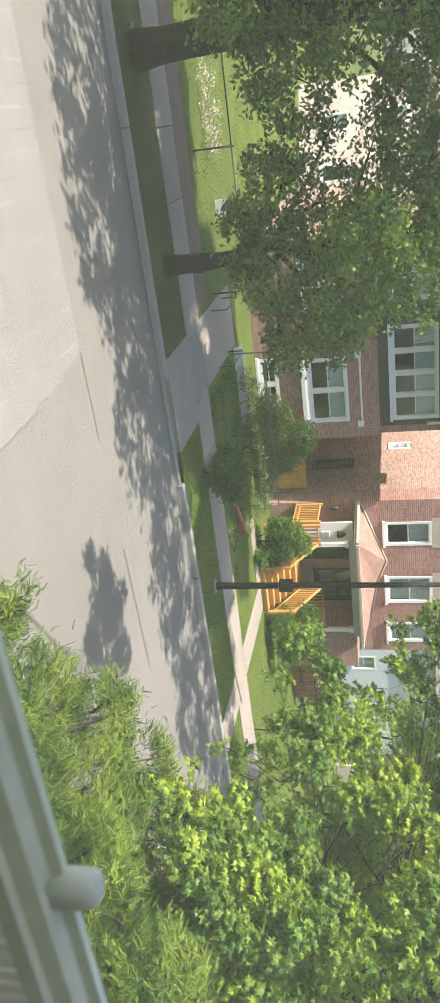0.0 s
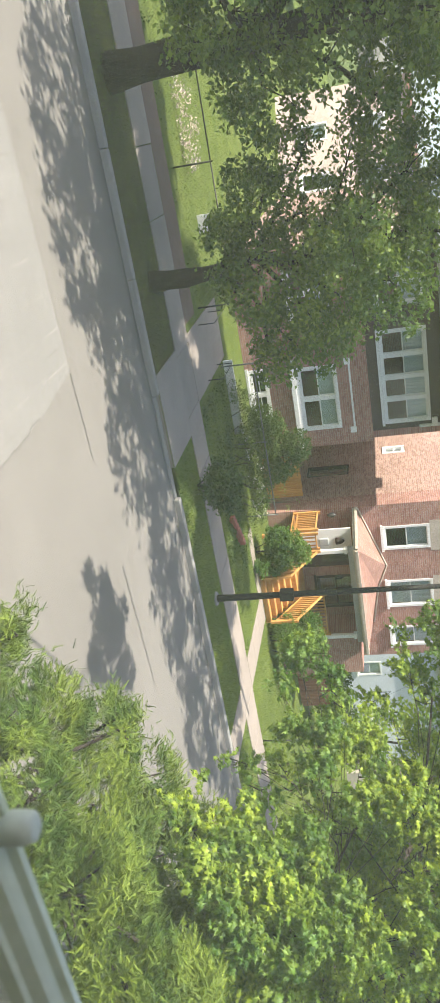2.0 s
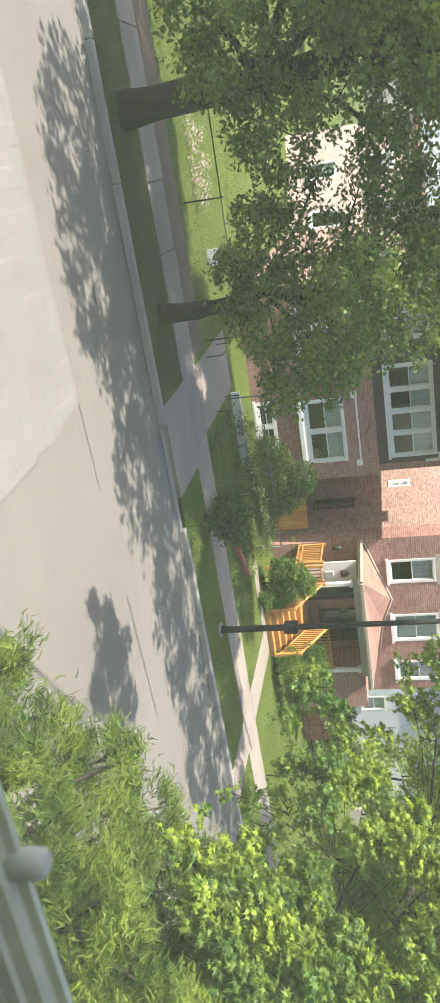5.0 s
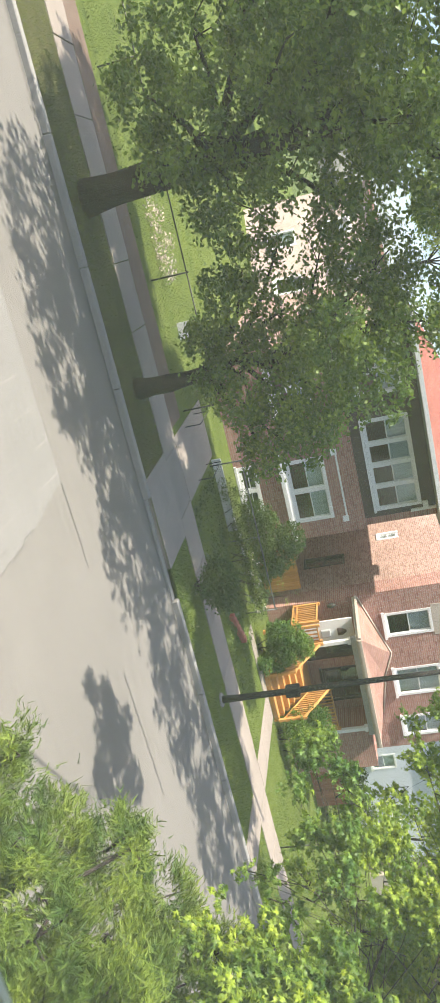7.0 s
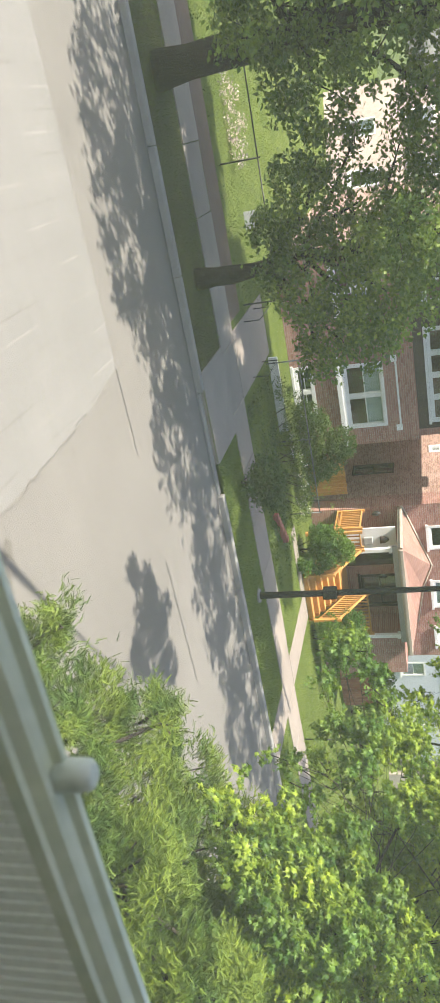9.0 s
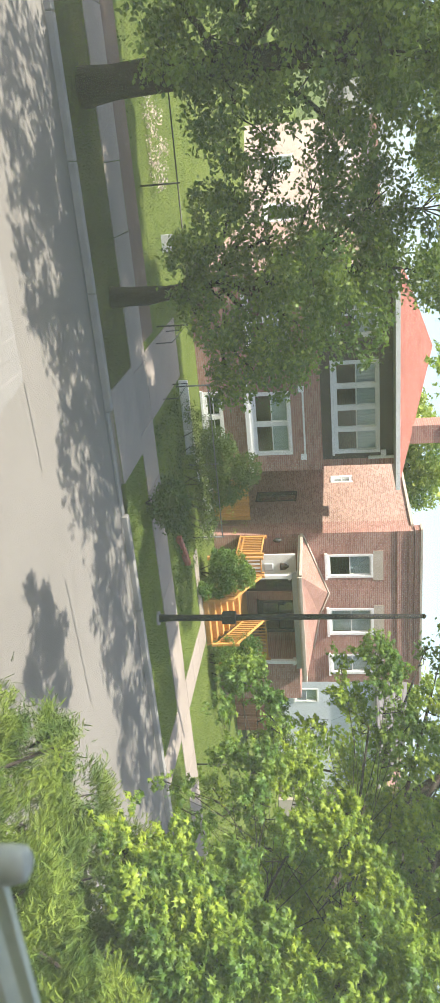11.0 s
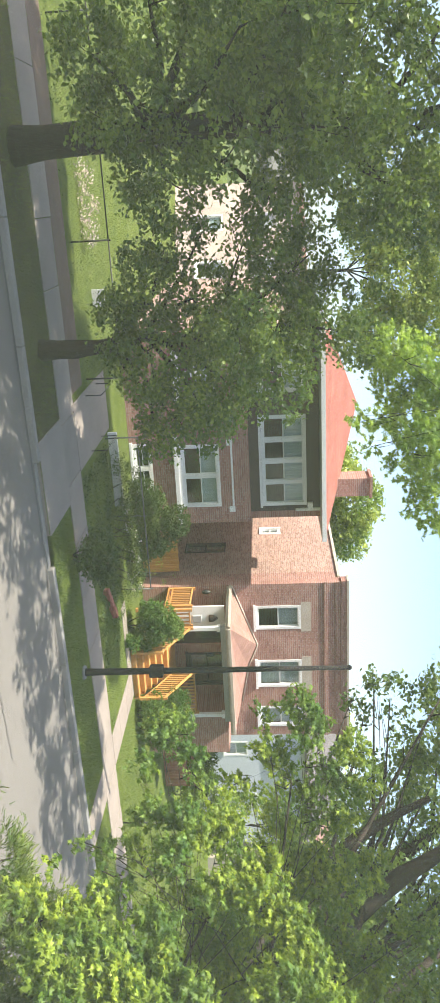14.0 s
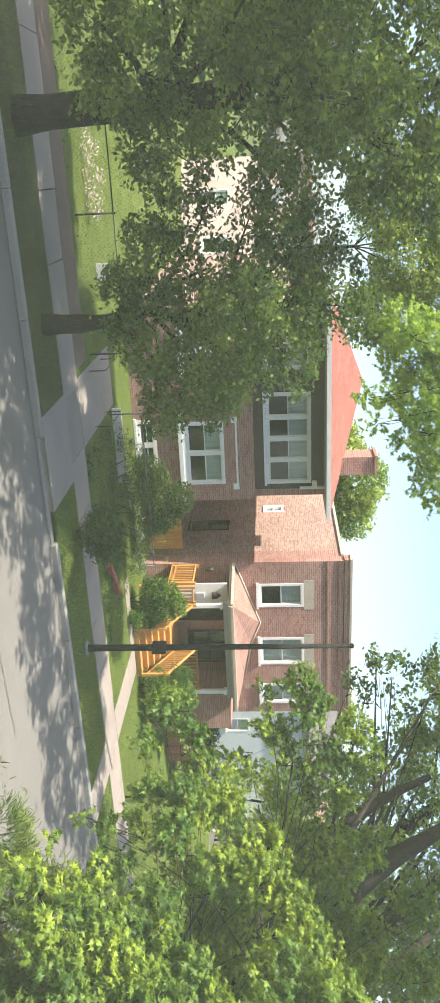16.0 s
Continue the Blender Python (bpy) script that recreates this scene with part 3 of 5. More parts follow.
for x0, x1, y0, y1 in ((4.62, 6.70, BACK + 0.03, 17.81), (4.62, 6.35, 19.18, 21.0), (4.62, 6.35, 21.01, 23.2)):
    bm = bmesh.new()
    solid(bm, [(x0, y0, 0.132), (x1, y0, 0.132), (x1, y1, 0.138), (x0, y1, 0.138)], 0.1)
    piece("slab", bm, M_WALK, drive)
path = thing("front_path", (14.9, 19, 0.1), "narrow concrete path from curb to porch stairs", "path", kind="structure")
for y0, y1 in ((BACK + 0.03, 17.81), (19.18, 20.3), (20.31, 21.5), (21.51, 22.75)):
    bm = bmesh.new()
    soft_box(bm, 14.35, 15.35, y0, y1, 0.02, 0.136, 0.012)
    piece("slab", bm, M_WALK, path)
bm = bmesh.new()
soft_box(bm, 11.9, 14.34, 22.25, 22.85, 0.02, 0.137, 0.012)
piece("slab", bm, M_WALK, path)

# ---- brown brick house with porch ----
HX0, HX1, HY, HTOP = 13.15, 19.6, 26.2, 7.25
house = thing("brick_house", (16, 30, 0.1), "two-storey red brick house with tan brick side wall", "house")
F_WIN = [(14.02, 14.98, 4.17, 5.80), (16.28, 17.44, 4.17, 5.80), (18.3, 19.2, 4.17, 5.80), (14.55, 15.55, 1.15, 3.2), (15.9, 17.3, 1.6, 3.0)]
bm = bmesh.new()
wall_cells(bm, HX0, HX1, 0.0, HTOP, F_WIN, HY, HY + 0.3)
piece("wall", bm, M_RED, house, "red face brick front wall")
S_WIN = [(29.05, 29.95, 1.4, 3.0), (30.7, 31.4, 4.32, 5.2)]
bm = bmesh.new()
wall_cells(bm, HY + 0.9, 44, 0.0, HTOP - 0.1, S_WIN, HX0 + 0.003, HX0 + 0.3, "y")
piece("wall", bm, M_TAN, house, "tan common brick side wall")
bm = bmesh.new()
bx(bm, HX0, HX0 + 0.3, HY + 0.3, HY + 0.9, 0, HTOP)
bx(bm, HX1 - 0.3, HX1, HY + 0.3, 44, 0, HTOP - 0.1)
bx(bm, HX0 + 0.3, HX1 - 0.3, 43.7, 44, 0, HTOP - 0.1)
piece("wall", bm, M_RED_SIDE, house)
bm = bmesh.new()
bx(bm, HX0 + 0.1, HX1 - 0.1, HY + 0.3, 43.9, HTOP - 0.35, HTOP - 0.12)
bx(bm, HX0 + 0.3, HX1 - 0.3, HY + 0.31, 43.6, 3.5, 3.7)
piece("roof", bm, M_DARK, house, "flat dark roof")
bm = bmesh.new()
bx(bm, HX0 - 0.06, HX1 + 0.06, HY - 0.06, HY + 0.35, HTOP + 0.002, HTOP + 0.2)
bx(bm, HX0 - 0.03, HX1 + 0.03, HY - 0.03, HY - 0.001, HTOP - 0.62, HTOP - 0.5)
bx(bm, HX0 - 0.03, HX1 + 0.03, HY - 0.03, HY - 0.001, HTOP - 0.2, HTOP - 0.02)
piece("cornice", bm, M_RED, house)
bm = bmesh.new()
bx(bm, HX0 - 0.1, HX1 + 0.1, HY - 0.1, HY + 0.4, HTOP + 0.202, HTOP + 0.28)
bx(bm, HX0 - 0.06, HX0 + 0.36, HY + 0.41, 44, HTOP - 0.098, HTOP + 0.0)
piece("coping", bm, M_STONE, house, "pale stone coping")
for a, b, lo, hi in F_WIN[:3]:
    window_front(house, a, b, lo, hi, HY, 1, "upper" if a < 15 else "all")
    bm = bmesh.new()
    bx(bm, a - 0.12, b + 0.12, HY - 0.015, HY - 0.001, hi + 0.003, hi + 0.36)
    piece("lintel", bm, M_STONE, house, "pale stone lintel")
window_front(house, *F_WIN[4], HY, 2, "", sill=True, frame_mat=M_DOOR)
bm = bmesh.new()
bx(bm, 14.55, 15.55, HY + 0.08, HY + 0.13, 1.15, 3.2)
door = piece("door", bm, M_DOOR, house, "dark front door")
bm = bmesh.new()
bx(bm, 14.75, 15.35, HY + 0.06, HY + 0.079, 1.9, 3.0)
o = piece("pane", bm, M_PANE, house)
o.parent = door


def window_side(parent, y0, y1, z0, z1, x, mat, t=0.06):
    bm = bmesh.new()
    bx(bm, x - 0.02, x + 0.12, y0, y0 + t, z0, z1)
    bx(bm, x - 0.02, x + 0.12, y1 - t, y1, z0, z1)
    bx(bm, x + 0.03, x + 0.12, y0 + t, y1 - t, z1 - t, z1)
    bx(bm, x - 0.03, x + 0.12, y0 + t, y1 - t, z0, z0 + t)
    bx(bm, x + 0.04, x + 0.11, y0 + t, y1 - t, (z0 + z1) / 2 - 0.025, (z0 + z1) / 2 + 0.025)
    w = piece("window", bm, mat, parent)
    g = bmesh.new()
    bx(g, x + 0.08, x + 0.086, y0 + t, y1 - t, z0 + t, z1 - t)
    p = piece("pane", g, M_PANE, parent)
    p.parent = w
    if mat is M_WHITE:
        c = bmesh.new()
        bx(c, x + 0.15, x + 0.16, y0, y1, z0, z1)
        k = piece("blind", c, M_WHITE, parent, "white roller blind")
        k.parent = w


window_side(house, *S_WIN[0], HX0, M_DOOR)
window_side(house, *S_WIN[1], HX0, M_WHITE, 0.13)

# porch: floor, roof, posts, rails and stairs
PX0, PX1, PY = 13.15, 17.75, 24.5
porch = thing("porch", (15, 25, 0.1), "front porch with brown shingle hip roof and white posts", "porch")
bm = bmesh.new()
for i in range(24):
    a = PX0 + (PX1 - PX0) * i / 24
    bx(bm, a + 0.004, a + (PX1 - PX0) / 24 - 0.004, PY, HY - 0.002, 1.09, 1.12)
piece("deck", bm, M_ORANGE, porch)
bm = bmesh.new()
bx(bm, PX0, PX1, PY + 0.03, PY + 0.07, 0.9, 1.085)
for x in (PX0 + 0.08, 13.95, 15.6, PX1 - 0.08):
    bx(bm, x - 0.06, x + 0.06, PY + 0.08, PY + 0.2, 0.1, 1.085)
piece("deck_frame", bm, M_ORANGE, porch)
EX0, EX1, EY, EZ, EB = 13.80, 18.05, 24.22, 3.20, 13.22
RIM = [(EX0, EY), (EX1, EY), (EX1, HY - 0.005), (EB, HY - 0.005)]
ON_WALL = [(EX1, HY - 0.005, 3.50), (16.5, HY - 0.005, 3.80), (15.62, HY - 0.005, 4.16), (EB, HY - 0.005, EZ + 0.12)]
bm = bmesh.new()
fl, fr = (EX0, EY, EZ + 0.12), (EX1, EY, EZ + 0.12)
poly(bm, [fl, fr, ON_WALL[0]])
poly(bm, [fl, ON_WALL[0], ON_WALL[1]])
poly(bm, [fl, ON_WALL[1], ON_WALL[2]])
poly(bm, [fl, ON_WALL[2], ON_WALL[3]])
bmesh.ops.remove_doubles(bm, verts=bm.verts[:], dist=1e-4)
bmesh.ops.solidify(bm, geom=bm.faces[:], thickness=0.05)
piece("roof", bm, M_SHINGLE, porch, "brown shingle hip roof")
bm = bmesh.new()
tube(bm, [(EB - 0.02, HY - 0.02, EZ + 0.16), (15.62, HY - 0.02, 4.2), (16.5, HY - 0.02, 3.84), (EX1, HY - 0.02, 3.54)], [0.03] * 4, 6)
piece("flashing", bm, M_STONE, porch, "pale flashing where the roof meets the brick")
bm = bmesh.new()
for (ax, ay), (bx_, by) in ((RIM[0], RIM[1]), (RIM[3], RIM[0]), (RIM[1], RIM[2])):
    e = Vector((bx_ - ax, by - ay, 0)).normalized()
    o_ = Vector((e.y, -e.x, 0))
    for lo, hi, t0, t1 in ((EZ - 0.02, EZ + 0.06, 0.0, 0.03), (EZ + 0.062, EZ + 0.15, 0.005, 0.085)):
        q = [Vector((ax, ay, hi)) + o_ * t0, Vector((bx_, by, hi)) + o_ * t0, Vector((bx_, by, hi)) + o_ * t1, Vector((ax, ay, hi)) + o_ * t1]
        solid(bm, [tuple(p) for p in q], hi - lo)
piece("fascia", bm, M_STONE, porch, "cream painted fascia and gutter")
bm = bmesh.new()
solid(bm, [(EX0 + 0.03, EY + 0.02, EZ + 0.03), (EX1 - 0.03, EY + 0.02, EZ + 0.03), (EX1 - 0.03, HY - 0.01, EZ + 0.03), (EB + 0.03, HY - 0.01, EZ + 0.03)], 0.03)
bx(bm, PX0 + 0.7, PX1, PY, PY + 0.16, EZ - 0.22, EZ - 0.002)
piece("soffit", bm, M_GREY, porch)
for x in (13.98, 17.5):
    bm = bmesh.new()
    soft_box(bm, x - 0.07, x + 0.07, PY + 0.02, PY + 0.16, 1.125, EZ - 0.222, 0.012)
    bx(bm, x - 0.1, x + 0.1, PY - 0.01, PY + 0.19, EZ - 0.34, EZ - 0.24)
    bx(bm, x - 0.1, x + 0.1, PY - 0.01, PY + 0.19, 1.122, 1.25)
    piece("post", bm, M_WHITE, porch, "white porch post")
bm = bmesh.new()
bx(bm, 17.68, 19.3, PY + 0.3, HY - 0.01, 0.0, 3.05)
piece("pier", bm, M_RED, porch, "red brick porch pier")


def railing(parent, a, b, h=0.85, step=0.13):
    """A wooden rail with balusters from a to b (floor points)."""
    a, b = Vector(a), Vector(b)
    n = max(2, int((b - a).length / step))
    for z0, z1, w in ((h - 0.04, h, 0.045), (0.1, 0.15, 0.025)):
        bm = bmesh.new()
        d = (b - a).normalized()
        side = Vector((-d.y, d.x, 0)).normalized() * w
        vs = [bm.verts.new(p + s + Vector((0, 0, z))) for z in (z0, z1) for p in (a, b) for s in (-side, side)]
        for f in ((0, 1, 3, 2), (4, 6, 7, 5), (0, 4, 5, 1), (2, 3, 7, 6), (0, 2, 6, 4), (1, 5, 7, 3)):
            bm.faces.new([vs[i] for i in f])
        piece("rail", bm, M_ORANGE, parent)
    for i in range(n + 1):
        p = a.lerp(b, i / n)
        bm = bmesh.new()
        w = 0.045 if i in (0, n) else 0.02
        bx(bm, p.x - w, p.x + w, p.y - w, p.y + w, p.z + (0.0 if i in (0, n) else 0.12), p.z + h - 0.041 + (0.12 if i in (0, n) else 0))
        piece("post" if i in (0, n) else "baluster", bm, M_ORANGE, parent)


rails = thing("porch_railing", (14, 24.5, 1.1), "honey-stained wooden porch railing", "railing")
railing(rails, (PX0 + 0.1, PY + 0.09, 1.122), (13.85, PY + 0.09, 1.122))
railing(rails, (15.65, PY + 0.09, 1.122), (17.38, PY + 0.09, 1.122))
railing(rails, (PX0 + 0.06, PY + 0.3, 1.122), (PX0 + 0.06, HY - 0.1, 1.122))
stairs = thing("porch_stairs", (14.7, 23.5, 0.1), "honey-stained wooden stairs up to the porch", "stairs")
for i in range(6):
    bm = bmesh.new()
    y, z = 22.86 + i * 0.275, 0.13 + 0.165 * (i + 1)
    bx(bm, 13.95, 15.55, y - 0.03, y + 0.27, z - 0.035, z)
    piece("tread", bm, M_ORANGE, stairs)
    bm = bmesh.new()
    bx(bm, 13.97, 15.53, y + 0.0, y + 0.02, z - 0.165, z - 0.036)
    piece("riser", bm, M_ORANGE, stairs, "darker riser board")
for x in (13.9, 15.56):
    bm = bmesh.new()
    for i in range(6):
        y, z = 22.86 + i * 0.275, 0.13 + 0.165 * (i + 1)
        bx(bm, x, x + 0.045, y - 0.02, y + 0.2549, 0.1, z - 0.036)
    piece("stringer", bm, M_ORANGE, stairs)
railing(stairs, (15.62, 22.9, 0.28), (15.62, 24.45, 1.14))
railing(stairs, (13.88, 22.9, 0.28), (13.88, 24.45, 1.14))
panel = thing("side_panel", (14, 25.3, 1.1), "white painted panel beside the front door", "panel")
bm = bmesh.new()
soft_box(bm, 13.5, 14.35, 25.3, 25.36, 1.125, 3.1, 0.01)
piece("board", bm, M_WHITE, panel)
bm = bmesh.new()
soft_box(bm, 13.82, 14.1, 25.2, 25.298, 1.98, 2.3, 0.02)
box_ = tagged(part("mailbox", bm, M_GREY), "grey mailbox hung on the white porch panel", "mailbox")
bm = bmesh.new()
tube(bm, [(13.95, 25.24, 2.55), (13.95, 25.24, 2.72), (13.95, 25.24, 2.86)], [0.13, 0.12, 0.03], 10)
tagged(part("wreath", bm, M_DOOR), "dark round ornament hung on the porch panel", "ornament")
for x in (13.35, 15.95):
    l_ = thing("wall_lantern", (x, HY - 0.1, 2.4), "black wall lantern beside the porch door", "lantern", "porch lanterns")
    bm = bmesh.new()
    tube(bm, [(x, HY - 0.12, 2.28), (x, HY - 0.12, 2.34), (x, HY - 0.12, 2.5), (x, HY - 0.12, 2.6)], [0.03, 0.07, 0.08, 0.015], 8)
    bx(bm, x - 0.04, x + 0.04, HY - 0.06, HY - 0.002, 2.36, 2.52)
    piece("body", bm, M_IRON, l_)

# ---- neighbouring brick house with red roof ----
NX0, NX1, NY = 4.1, 10.75, 26.3
nb = thing("brick_house", (7.5, 30, 0.1), "red brick house with white windows and red hip roof", "house")
N_WIN = [(7.05, 10.3, 4.58, 6.1), (7.9, 10.15, 1.85, 3.15), (7.8, 9.6, 0.22, 0.86), (4.7, 6.3, 4.58, 6.1), (4.7, 6.3, 1.85, 3.15)]
bm = bmesh.new()
wall_cells(bm, NX0, NX1, 0, 4.15, N_WIN, NY, NY + 0.3)
piece("wall", bm, M_RED, nb, "red brick front wall")
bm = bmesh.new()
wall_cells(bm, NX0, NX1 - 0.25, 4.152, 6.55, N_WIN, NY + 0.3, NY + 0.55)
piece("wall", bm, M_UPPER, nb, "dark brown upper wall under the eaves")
bm = bmesh.new()
bx(bm, NX1 - 0.245, NX1, NY + 0.305, 42, 0, 6.55)
bx(bm, NX0 + 0.3, NX1 - 0.25, 41.7, 42, 0, 6.55)
piece("wall", bm, M_RED_SIDE, nb)
bm = bmesh.new()
bx(bm, NX0 - 0.02, NX0 + 0.3, NY + 0.56, 42, 0, 6.55)
bx(bm, NX0 - 0.02, NX0 + 0.3, NY + 0.302, NY + 0.558, 0, 4.149)
piece("wall", bm, M_TAN, nb, "tan common brick side wall")
for (a, b, lo, hi), k, c in zip(N_WIN, (4, 2, 2, 2, 2), ("upper", "upper", "", "upper", "upper")):
    y = NY + 0.3 if lo > 4 else NY
    window_front(nb, a, b, lo, hi, y, k, c, 0.11)
for a, b in ((7.75, 10.35),):
    bm = bmesh.new()
    bx(bm, a, a + 0.2, NY - 0.06, NY - 0.001, 3.42, 3.62)
    bx(bm, b - 0.2, b, NY - 0.06, NY - 0.001, 3.42, 3.62)
    bx(bm, a + 0.2, b - 0.2, NY - 0.02, NY - 0.001, 3.54, 3.6)
    piece("lintel", bm, M_WHITE, nb, "white stone lintel ends")
bm = bmesh.new()
bx(bm, 7.6, 10.72, NY - 0.12, NY - 0.001, 1.62, 1.76)
piece("sill", bm, M_WHITE, nb, "long white window sill")
bm = bmesh.new()
bx(bm, NX0 - 0.45, NX1 + 0.45, NY - 0.7, 42.4, 6.555, 6.62)
piece("soffit", bm, M_GREY, nb)
bm = bmesh.new()
bx(bm, NX0 - 0.52, NX1 + 0.52, NY - 0.79, NY - 0.702, 6.56, 6.7)
bx(bm, NX1 + 0.452, NX1 + 0.54, NY - 0.7, 42.4, 6.56, 6.7)
piece("gutter", bm, M_WHITE, nb, "white roof gutter")
bm = bmesh.new()
bx(bm, 10.42, 10.5, NY + 0.2, NY + 0.299, 5.7, 6.55)
bx(bm, 10.2, 10.42, NY + 0.2, NY + 0.299, 6.12, 6.3)
piece("bracket", bm, M_WHITE, nb, "white eave bracket")
bm = bmesh.new()
r0 = [(NX0 - 0.5, NY - 0.75, 6.64), (NX1 + 0.5, NY - 0.75, 6.64), (NX1 + 0.5, 42.5, 6.64), (NX0 - 0.5, 42.5, 6.64)]
ra, rb = (7.42, 29.4, 8.1), (7.42, 39.5, 8.1)
poly(bm, [r0[0], r0[1], ra])
poly(bm, [r0[1], r0[2], rb, ra])
poly(bm, [r0[2], r0[3], rb])
poly(bm, [r0[3], r0[0], ra, rb])
piece("roof", bm, M_ROOF, nb, "red shingle hip roof")
bm = bmesh.new()
bx(bm, 9.55, 10.2, 27.0, 27.8, 6.7, 8.3)
bx(bm, 9.49, 10.26, 26.94, 27.86, 8.302, 8.4)
piece("chimney", bm, M_RED, nb, "brown brick chimney")

# ---- houses further off ----
wh = thing("white_house", (33, 44, 0.1), "white clapboard house partly behind the trees", "house")
bm = bmesh.new()
wall_cells(bm, 29.6, 38, 0, 6.4, [(30.4, 31.4, 1.6, 3.0), (34.2, 35.2, 2.1, 3.5)], 40, 40.3)
bx(bm, 29.6, 29.9, 40.3, 50, 0, 6.4)
bx(bm, 37.7, 38, 40.3, 50, 0, 6.4)
piece("wall", bm, M_SIDING, wh)
window_front(wh, 30.4, 31.4, 1.6, 3.0, 40, 1, "upper")
window_front(wh, 34.2, 35.2, 2.1, 3.5, 40, 1, "upper")
bm = bmesh.new()
solid(bm, [(29.2, 39.6, 6.45), (38.4, 39.6, 6.45), (38.4, 45, 8.6), (29.2, 45, 8.6)], 0.12)
solid(bm, [(29.2, 45.01, 8.6), (38.4, 45.01, 8.6), (38.4, 50.4, 6.45), (29.2, 50.4, 6.45)], 0.12)
piece("roof", bm, M_GREYROOF, wh)
tn = thing("tan_house", (45, 48, 0.1), "tan brick house far down the street", "house")
bm = bmesh.new()
wall_cells(bm, 39.2, 47, 0, 6.2, [(40.5, 41.6, 3.6, 5.2), (43.5, 44.6, 3.6, 5.2), (40.5, 41.6, 1.0, 2.5)], 40, 40.3)
bx(bm, 39.2, 39.5, 40.3, 50, 0, 6.2)
bx(bm, 46.7, 47, 40.3, 50, 0, 6.2)
piece("wall", bm, M_STONE, tn)
for a, lo in ((40.5, 3.6), (43.5, 3.6), (40.5, 1.0)):
    window_front(tn, a, a + 1.1, lo, lo + (1.6 if lo > 3 else 1.5), 40, 1, "upper")
bm = bmesh.new()
solid(bm, [(38.8, 39.6, 6.3), (47.4, 39.6, 6.3), (47.4, 45, 8.2), (38.8, 45, 8.2)], 0.12)
solid(bm, [(38.8, 45.01, 8.2), (47.4, 45.01, 8.2), (47.4, 50.4, 6.3), (38.8, 50.4, 6.3)], 0.12)
piece("roof", bm, M_SHINGLE, tn)
pk = thing("pale_house", (-2, 44, 0.1), "pale pink stucco house behind the lawn", "house")
M_PINK = mottled("pale_pink_stucco", (0.42, 0.32, 0.27), (0.60, 0.49, 0.43), 0.8, 14)
bm = bmesh.new()
holes = [(-2.6, -1.6, 4.2, 5.7), (0.2, 1.2, 4.2, 5.7), (-2.6, -1.6, 1.2, 2.7), (0.2, 1.2, 1.2, 2.7)]
wall_cells(bm, -4.5, 2.6, 0, 6.9, holes, 36, 36.3)
bx(bm, -4.5, -4.2, 36.3, 48, 0, 6.9)
bx(bm, 2.3, 2.6, 36.3, 48, 0, 6.9)
bx(bm, -4.2, 2.3, 47.7, 48, 0, 6.9)
piece("wall", bm, M_PINK, pk)
for a, b, lo, hi in holes:
    window_front(pk, a, b, lo, hi, 36, 1, "upper")
bm = bmesh.new()
bx(bm, -4.8, 2.9, 35.7, 48.3, 6.902, 7.1)
piece("roof", bm, M_SHINGLE, pk)
pk.rotation_euler.z = radians(-35)
pk.location = Vector((2.5, 46, 0.1)) - Matrix.Rotation(radians(-35), 3, "Z") @ Vector((1.05, -8, 0))

# ---- street pole ----
pole = thing("street_pole", (10.91, 17.16, 0.1), "tall dark painted metal pole on the parkway", "pole")
bm = bmesh.new()
tube(bm, [(10.91, 17.16, 0.13), (10.91, 17.16, 0.5), (10.91, 17.16, 3), (10.91, 17.16, 6.62)], [0.095, 0.085, 0.075, 0.052], 14)
piece("pole", bm, M_POLE, pole)
bm = bmesh.new()
tube(bm, [(10.91, 17.16, 0.09), (10.91, 17.16, 0.16)], [0.2, 0.17], 12)
piece("base", bm, M_CURB, pole)
bm = bmesh.new()
tube(bm, [(10.91, 17.16, 6.615), (10.91, 17.16, 6.66), (10.91, 17.16, 6.70)], [0.062, 0.062, 0.02], 12)
piece("cap", bm, M_POLE, pole)
bm = bmesh.new()
soft_box(bm, 10.79, 11.03, 17.02, 17.3, 1.75, 2.1, 0.02)
piece("junction_box", bm, M_POLE, pole)

# ---- fences ----
def chain_fence(name, pts, h, label, step=2.4, mat=None):
    f = thing(name, (*pts[0], 0.1), label, "fence")
    mat = mat or M_GALV
    for (x0, y0), (x1, y1) in zip(pts, pts[1:]):
        L = math.hypot(x1 - x0, y1 - y0)
        n = max(1, round(L / step))
        for i in range(n + 1):
            x, y = x0 + (x1 - x0) * i / n, y0 + (y1 - y0) * i / n
            bm = bmesh.new()
            tube(bm, [(x, y, 0.1), (x, y, h + 0.13)], [0.022, 0.022], 8)
            tube(bm, [(x, y, h + 0.13), (x, y, h + 0.17)], [0.03, 0.01], 8)
            piece("post", bm, mat, f)
        bm = bmesh.new()
        tube(bm, [(x0, y0, h + 0.1), (x1, y1, h + 0.1)], [0.018, 0.018], 8)
        piece("rail", bm, mat, f)
        bm = bmesh.new()
        s = 0.11
        k = int(L / s)
        for i in range(-int(h / s), k):
            for sg in (0, 1):
                a, b = i * s, i * s + h
                z0, z1 = 0.12, 0.1 + h
                if a < 0:
                    z0, a = z0 - a, 0
                if b > L:
                    z1, b = z1 - (b - L), L
                if z1 - z0 < 0.03:
                    continue
                if sg:
                    z0, z1 = h + 0.2 - z0, h + 0.2 - z1
                p, q = (x0 + (x1 - x0) * a / L, y0 + (y1 - y0) * a / L, z0), (x0 + (x1 - x0) * b / L, y0 + (y1 - y0) * b / L, z1)
                tube(bm, [p, q], [0.0016, 0.0016], 3)
        o = piece("mesh", bm, mat, f)
        o["kind"] = "stuff"
    return f


